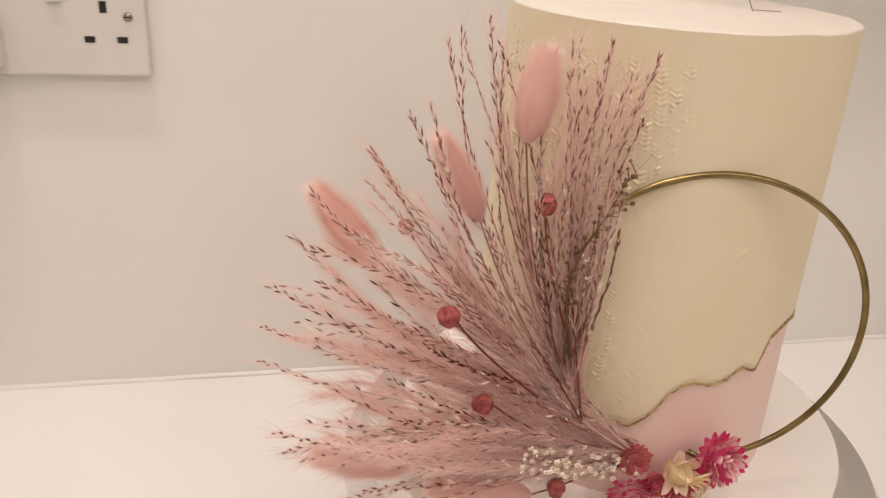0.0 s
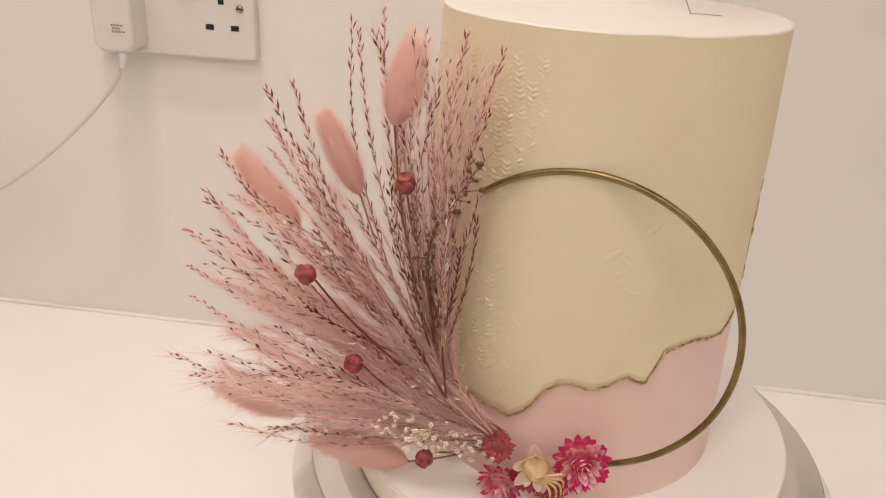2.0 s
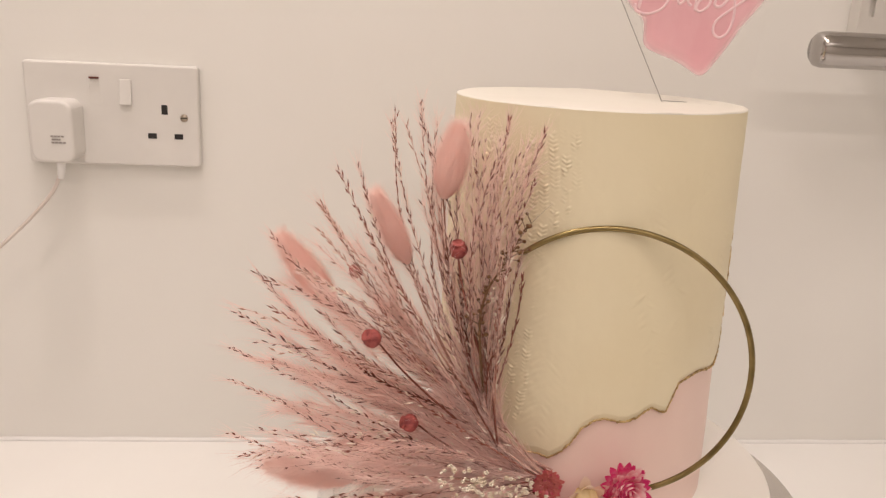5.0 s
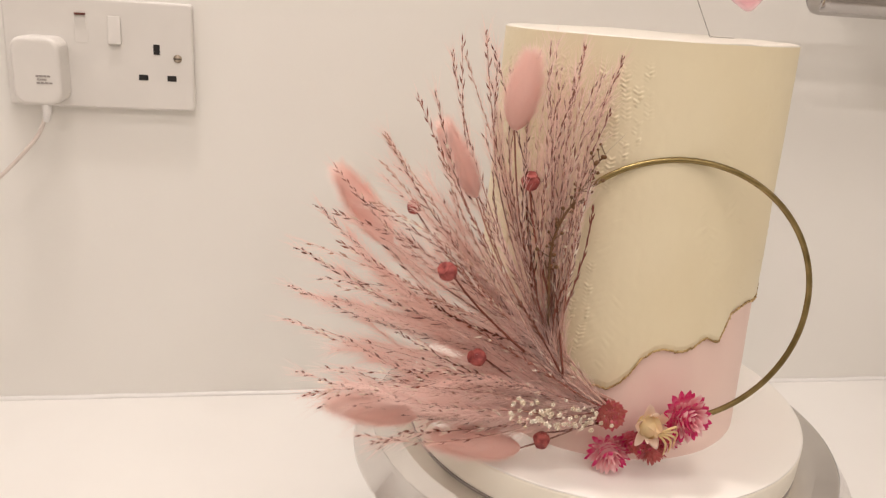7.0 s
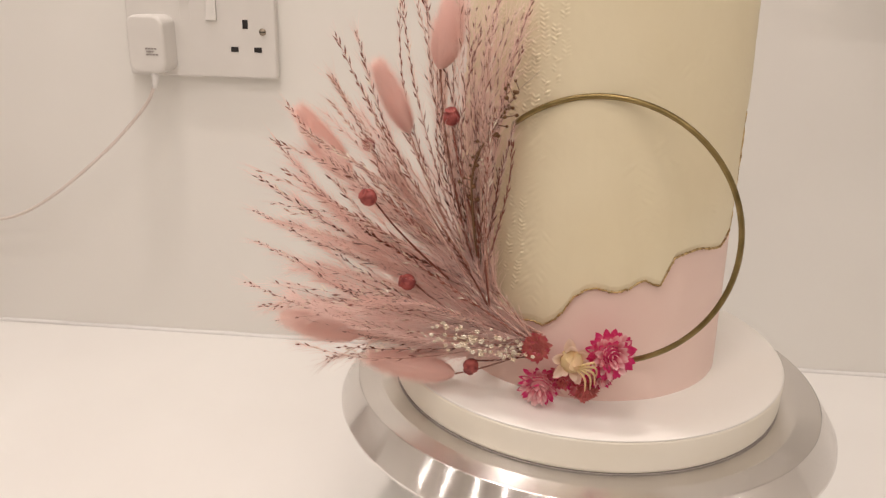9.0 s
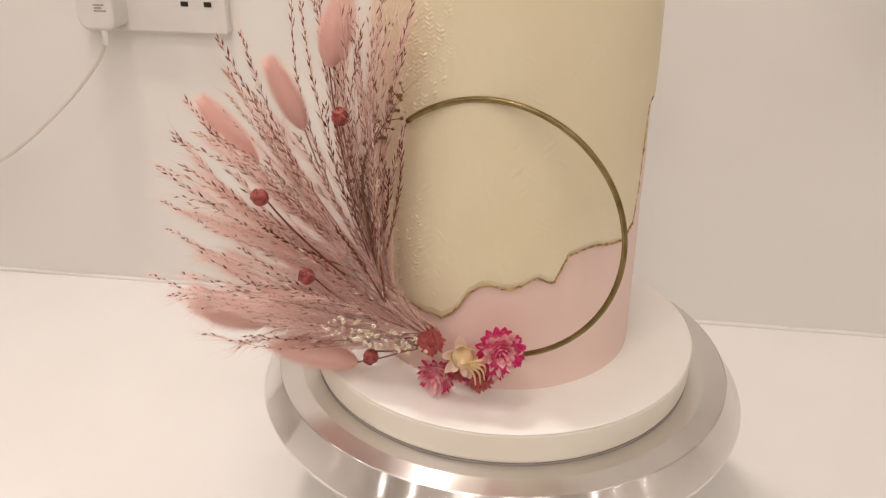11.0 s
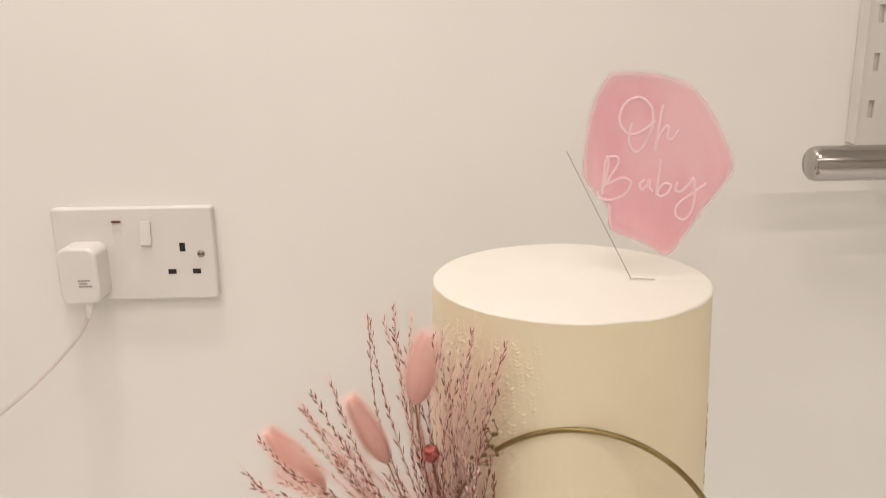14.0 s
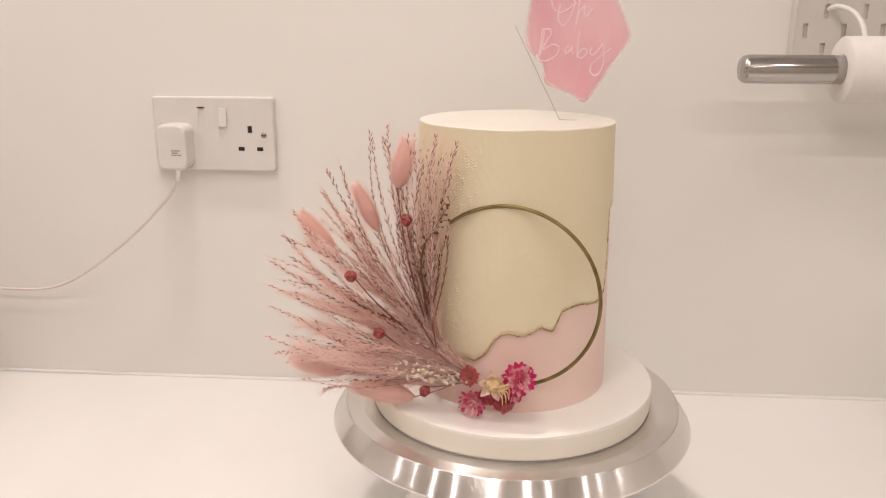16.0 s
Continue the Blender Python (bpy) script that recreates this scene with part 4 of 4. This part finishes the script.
def bud(place, aim, size, start):
    """A ribbed seed head with a flat crown on a dark stalk."""
    place, aim = Vector(place), Vector(aim).normalized()
    s = aim.orthogonal().normalized()
    t = aim.cross(s)
    prof = [(0.05, -1.0), (0.45, -0.9), (0.82, -0.55), (1.0, -0.1), (0.96, 0.3), (0.74, 0.62), (0.6, 0.7), (0.72, 0.86), (0.66, 0.95), (0.3, 0.86), (0.0, 0.82)]
    verts, faces, sides, n = [], [], 20, len(prof)
    for k in range(sides):
        a = 2 * math.pi * k / sides
        rib = 1 + 0.05 * math.cos(a * 7)
        for r, z in prof:
            verts.append(place + size * (z * aim + r * rib * (math.cos(a) * s + math.sin(a) * t)))
    for k in range(sides):
        l = (k + 1) % sides
        for i in range(n - 1):
            faces.append((k * n + i, l * n + i, l * n + i + 1, k * n + i + 1))
    ob = mesh_part("seed_head", verts, faces, BUD, posy, "small round brick-red dried seed head")
    line = stem_line(Vector(start), place - aim * size * 0.9, 0.03, 14, 1)
    mesh_part("stalk", *tube(line, [0.00065 - 0.0002 * i / 13 for i in range(14)], 6), DARK_STEM, ob, "dark dry stalk")


bud((0.266, -0.350, 0.297), (-0.1, -0.35, 1), 0.0044, (0.283, -0.352, 0.235))
bud((0.227, -0.365, 0.258), (-0.7, -0.45, 0.6), 0.0044, (0.268, -0.362, 0.216))
bud((0.246, -0.358, 0.2115), (-0.9, -0.3, 0.25), 0.0044, (0.285, -0.364, 0.190))
bud((0.281, -0.364, 0.1685), (-0.3, -0.8, -0.4), 0.0042, (0.312, -0.362, 0.176))
bud((0.2176, -0.314, 0.274), (-0.4, -0.5, 0.7), 0.0036, (0.27, -0.340, 0.215))

# the darker seeded sprig
line = [clear_of_cake(p) for p in spline([(0.2815, -0.354, 0.226), (0.2775, -0.356, 0.262), (0.2800, -0.358, 0.280), (0.2866, -0.358, 0.292), (0.2960, -0.356, 0.309), (0.3085, -0.353, 0.3215)], 26)]
sprig = mesh_part("seeded_sprig", *tube(line, [0.0007 - 0.00040 * min(1.0, max(0.0, (k - 13) / 4)) - 0.00001 * k for k in range(26)], 6), SEED, posy, "dark olive sprig with round seeds")
for i in range(46):
    k = 4 + int(18 * rng.random())
    d = turned((line[k] - line[k - 1]).normalized(), rng.uniform(0.5, 1.2), rng.uniform(0, 6.283))
    p = clear_of_cake(line[k] + d * rng.uniform(0.002, 0.009))
    v, f = lathe([(0.0, -1.0), (0.7, -0.6), (1.0, 0.0), (0.7, 0.6), (0.0, 1.0)], 8)
    sz = rng.uniform(0.0007, 0.0012)
    pieces = [([(p.x + a * sz, p.y + b * sz, p.z + c * sz) for a, b, c in v], f), tube([line[k], p], 0.00022, 4)]
    mesh_part("seed", *joined(pieces), SEED, sprig)

# small white blossoms
for i in range(7):
    tip = Vector((0.268 + 0.0062 * i, -0.3690 + 0.003 * rng.random(), 0.1865 - 0.0014 * i + 0.003 * rng.random()))
    shapes = [tube(stem_line(Vector((0.314, -0.360, 0.178)), tip, 0.03, 8, 1), 0.0003, 4)]
    ob = mesh_part("blossom_twig", *joined(shapes), STEM, posy)
    lumps = []
    for _ in range(13):
        p = tip + Vector((rng.uniform(-1, 1) * 0.0075, rng.uniform(-1, 0.6) * 0.005, rng.uniform(-1, 1) * 0.0065))
        r = rng.uniform(0.0005, 0.00105)
        for q in range(5):
            c = p + Vector((math.cos(q * 1.257), -0.3, math.sin(q * 1.257))) * r * 0.8
            v, f = lathe([(0.0, -0.8), (0.75, -0.45), (1.0, 0.1), (0.6, 0.6), (0.0, 0.75)], 6)
            lumps.append(([(c.x + a * r * 0.75, c.y + b * r * 0.75, c.z + d * r * 0.75) for a, b, d in v], f))
    mesh_part("blossoms", *joined(lumps), GYP, ob, "tiny cream white blossoms")

# pale seed husks caught beside the cake
for place in ((0.2840, -0.352, 0.272),):
    tip = Vector(place)
    ob = mesh_part("blossom_twig", *tube(stem_line(Vector((0.2835, -0.355, 0.222)), tip, 0.02, 8, 1), 0.0003, 4), SEED, posy)
    lumps = []
    for _ in range(15):
        p = tip + Vector((rng.uniform(-1, 1) * 0.0045, rng.uniform(-1, 0.4) * 0.004, rng.uniform(-1, 1) * 0.008))
        d = Vector((rng.uniform(-1, 1), rng.uniform(-1, 1), rng.uniform(-1, 1))).normalized()
        lumps.append(spindle(p, d, rng.uniform(0.0016, 0.003), rng.uniform(0.0005, 0.0009)))
    mesh_part("blossoms", *joined(lumps), GYP, ob, "pale cream seed husks", smooth=False)


def petal_mesh(length, width, cup, curl, tipness=0.45):
    """A pointed, cupped petal along +x that curls towards +z."""
    verts, faces, uvs, n = [], [], [], 7
    for i in range(n):
        u = i / (n - 1)
        w = width * (math.sin(math.pi * min(1.0, 0.16 + 0.84 * u) ** 0.9) ** 0.7 if u < 1 else 0.0)
        x = length * (u - 0.12 * curl * u * u)
        z = length * curl * u * u * 0.5
        for k, c in ((-1, 1.0), (0, 0.0), (1, 1.0)):
            verts.append(Vector((x, k * w / 2, z + cup * w * c)))
            uvs.append((u, 0.5 + k / 2))
    for i in range(n - 1):
        for k in range(2):
            a = i * 3 + k
            faces.append((a, a + 3, a + 4, a + 1))
    return verts, faces, uvs


def strawflower(place, face, rings, mat, heart_mat, heart, name, label):
    place, face = Vector(place), Vector(face).normalized()
    turn = face.to_track_quat("Z", "Y").to_matrix()
    v, f = lathe([(0.0, heart * 0.9), (heart * 0.5, heart * 0.78), (heart * 0.9, heart * 0.3), (heart, -heart * 0.3), (heart * 0.6, -heart), (0.0, -heart)], 16)
    ob = mesh_part(name, [place + turn @ Vector(p) for p in v], f, heart_mat, posy, label, uvs=[(0.55, 0.5)] * len(v))
    for count, start, length, width, lift, curl, m2, *high in rings:
        pv, pf, pu = petal_mesh(length, width, 0.22, curl)
        for i in range(count):
            a = 2 * math.pi * (i + rng.uniform(-0.22, 0.22)) / count + lift
            up = lift + rng.uniform(-0.22, 0.22)
            sc = rng.uniform(0.72, 1.15)
            rot = Matrix.Rotation(a, 3, "Z") @ Matrix.Rotation(-up, 3, "Y")
            rise = high[0] if high else -heart * 0.35 + 0.35 * start * math.tan(min(1.2, up))
            off = Matrix.Rotation(a, 3, "Z") @ Vector((start, 0, rise))
            mesh_part("petal", [place + turn @ (rot @ (p * sc) + off) for p in pv], pf, rng.choice(m2) if isinstance(m2, tuple) else m2, ob, uvs=pu)
    return ob


def ball(radius, n, mats, width=0.42, length=0.62):
    """Rings of petals that stand on a dome."""
    out, core = [], radius * 0.52
    for i in range(n):
        u = i / (n - 1)
        polar = radians(100 - 88 * u)
        ln = radius * length * (1.0 - 0.25 * u)
        out.append((max(4, int(19 * math.sin(polar))), core * math.sin(polar), ln, ln * width, (math.pi / 2 - polar) * 0.8 + 0.15, 0.45, mats[min(len(mats) - 1, int(u * len(mats)))], core * math.cos(polar)))
    return out


strawflower((0.3510, -0.3725, 0.1845), (0.22, -0.92, 0.22), ball(0.0130, 8, (MAGENTA, (MAGENTA, MAGENTA, PALE), (MAGENTA, PALE), (PALE, PALE, MAGENTA), PALE), 0.55, 0.56), MAGENTA, MAGENTA, 0.0062, "strawflower", "magenta strawflower with a pale pink heart")
cup = strawflower((0.3320, -0.3755, 0.1805), (0.08, -0.85, 0.15), [(5, 0.0040, 0.0100, 0.0060, 0.3, 0.3, CREAMY), (6, 0.0048, 0.0088, 0.0056, 0.75, 0.45, CREAMY), (8, 0.0060, 0.0110, 0.0068, 1.4, 1.3, YELLOW, -0.003), (6, 0.0046, 0.0105, 0.0068, 1.45, 1.3, YELLOW, -0.001)], YELLOW, YELLOW, 0.0060, "strawflower", "cream yellow strawflower half closed")
for dx, dz, bend in ((0.0085, -0.012, 0.003), (0.0105, -0.0095, 0.0035), (0.011, -0.005, 0.004), (0.006, -0.0135, 0.002), (0.0095, 0.0005, 0.004)):
    base = Vector((0.3335, -0.3800, 0.1795))
    tip = base + Vector((dx, 0.001, dz))
    line = spline([base, base.lerp(tip, 0.5) + Vector((bend, -0.002, bend)), tip], 9)
    mesh_part("petal", *tube(line, [0.0003, 0.0005, 0.0006, 0.00065, 0.00065, 0.0006, 0.0005, 0.0004, 0.0002], 5), YELLOW, cup, "narrow curled yellow petal", uvs=[(0.2 + 0.1 * (k // 5), 0.5) for k in range(45)])
strawflower((0.3180, -0.3625, 0.1600), (-0.10, -0.88, -0.2), ball(0.0116, 7, ((MAGENTA, MAGENTA, PALE), (PALE, MAGENTA), (PALE, PALE, MAGENTA), PALE), 0.46), PALE, PALE, 0.0052, "strawflower", "pale pink strawflower facing down")
strawflower((0.3145, -0.3665, 0.1830), (-0.25, -0.9, 0.25), ball(0.0085, 8, ((RUST, ROSE), RUST, (RUST, ROSE)), 0.5, 0.5), RUST, RUST, 0.0043, "strawflower", "small round rust red strawflower")
strawflower((0.3475, -0.3655, 0.1700), (0.2, -0.85, -0.35), ball(0.0085, 6, (MAGENTA, (MAGENTA, ROSE), PALE), 0.48), MAGENTA, MAGENTA, 0.0040, "strawflower", "small magenta strawflower tucked under the larger one")
strawflower((0.3290, -0.3640, 0.1665), (0.0, -0.9, -0.3), ball(0.0080, 6, (ROSE, (ROSE, MAGENTA), RUST), 0.46), ROSE, ROSE, 0.0038, "strawflower", "small rose strawflower between the others")
strawflower((0.3405, -0.3640, 0.1610), (0.25, -0.8, -0.5), ball(0.0085, 6, (ROSE, RUST, RUST), 0.46), RUST, RUST, 0.0040, "strawflower", "small rose and rust strawflower bud")
settle(posy)
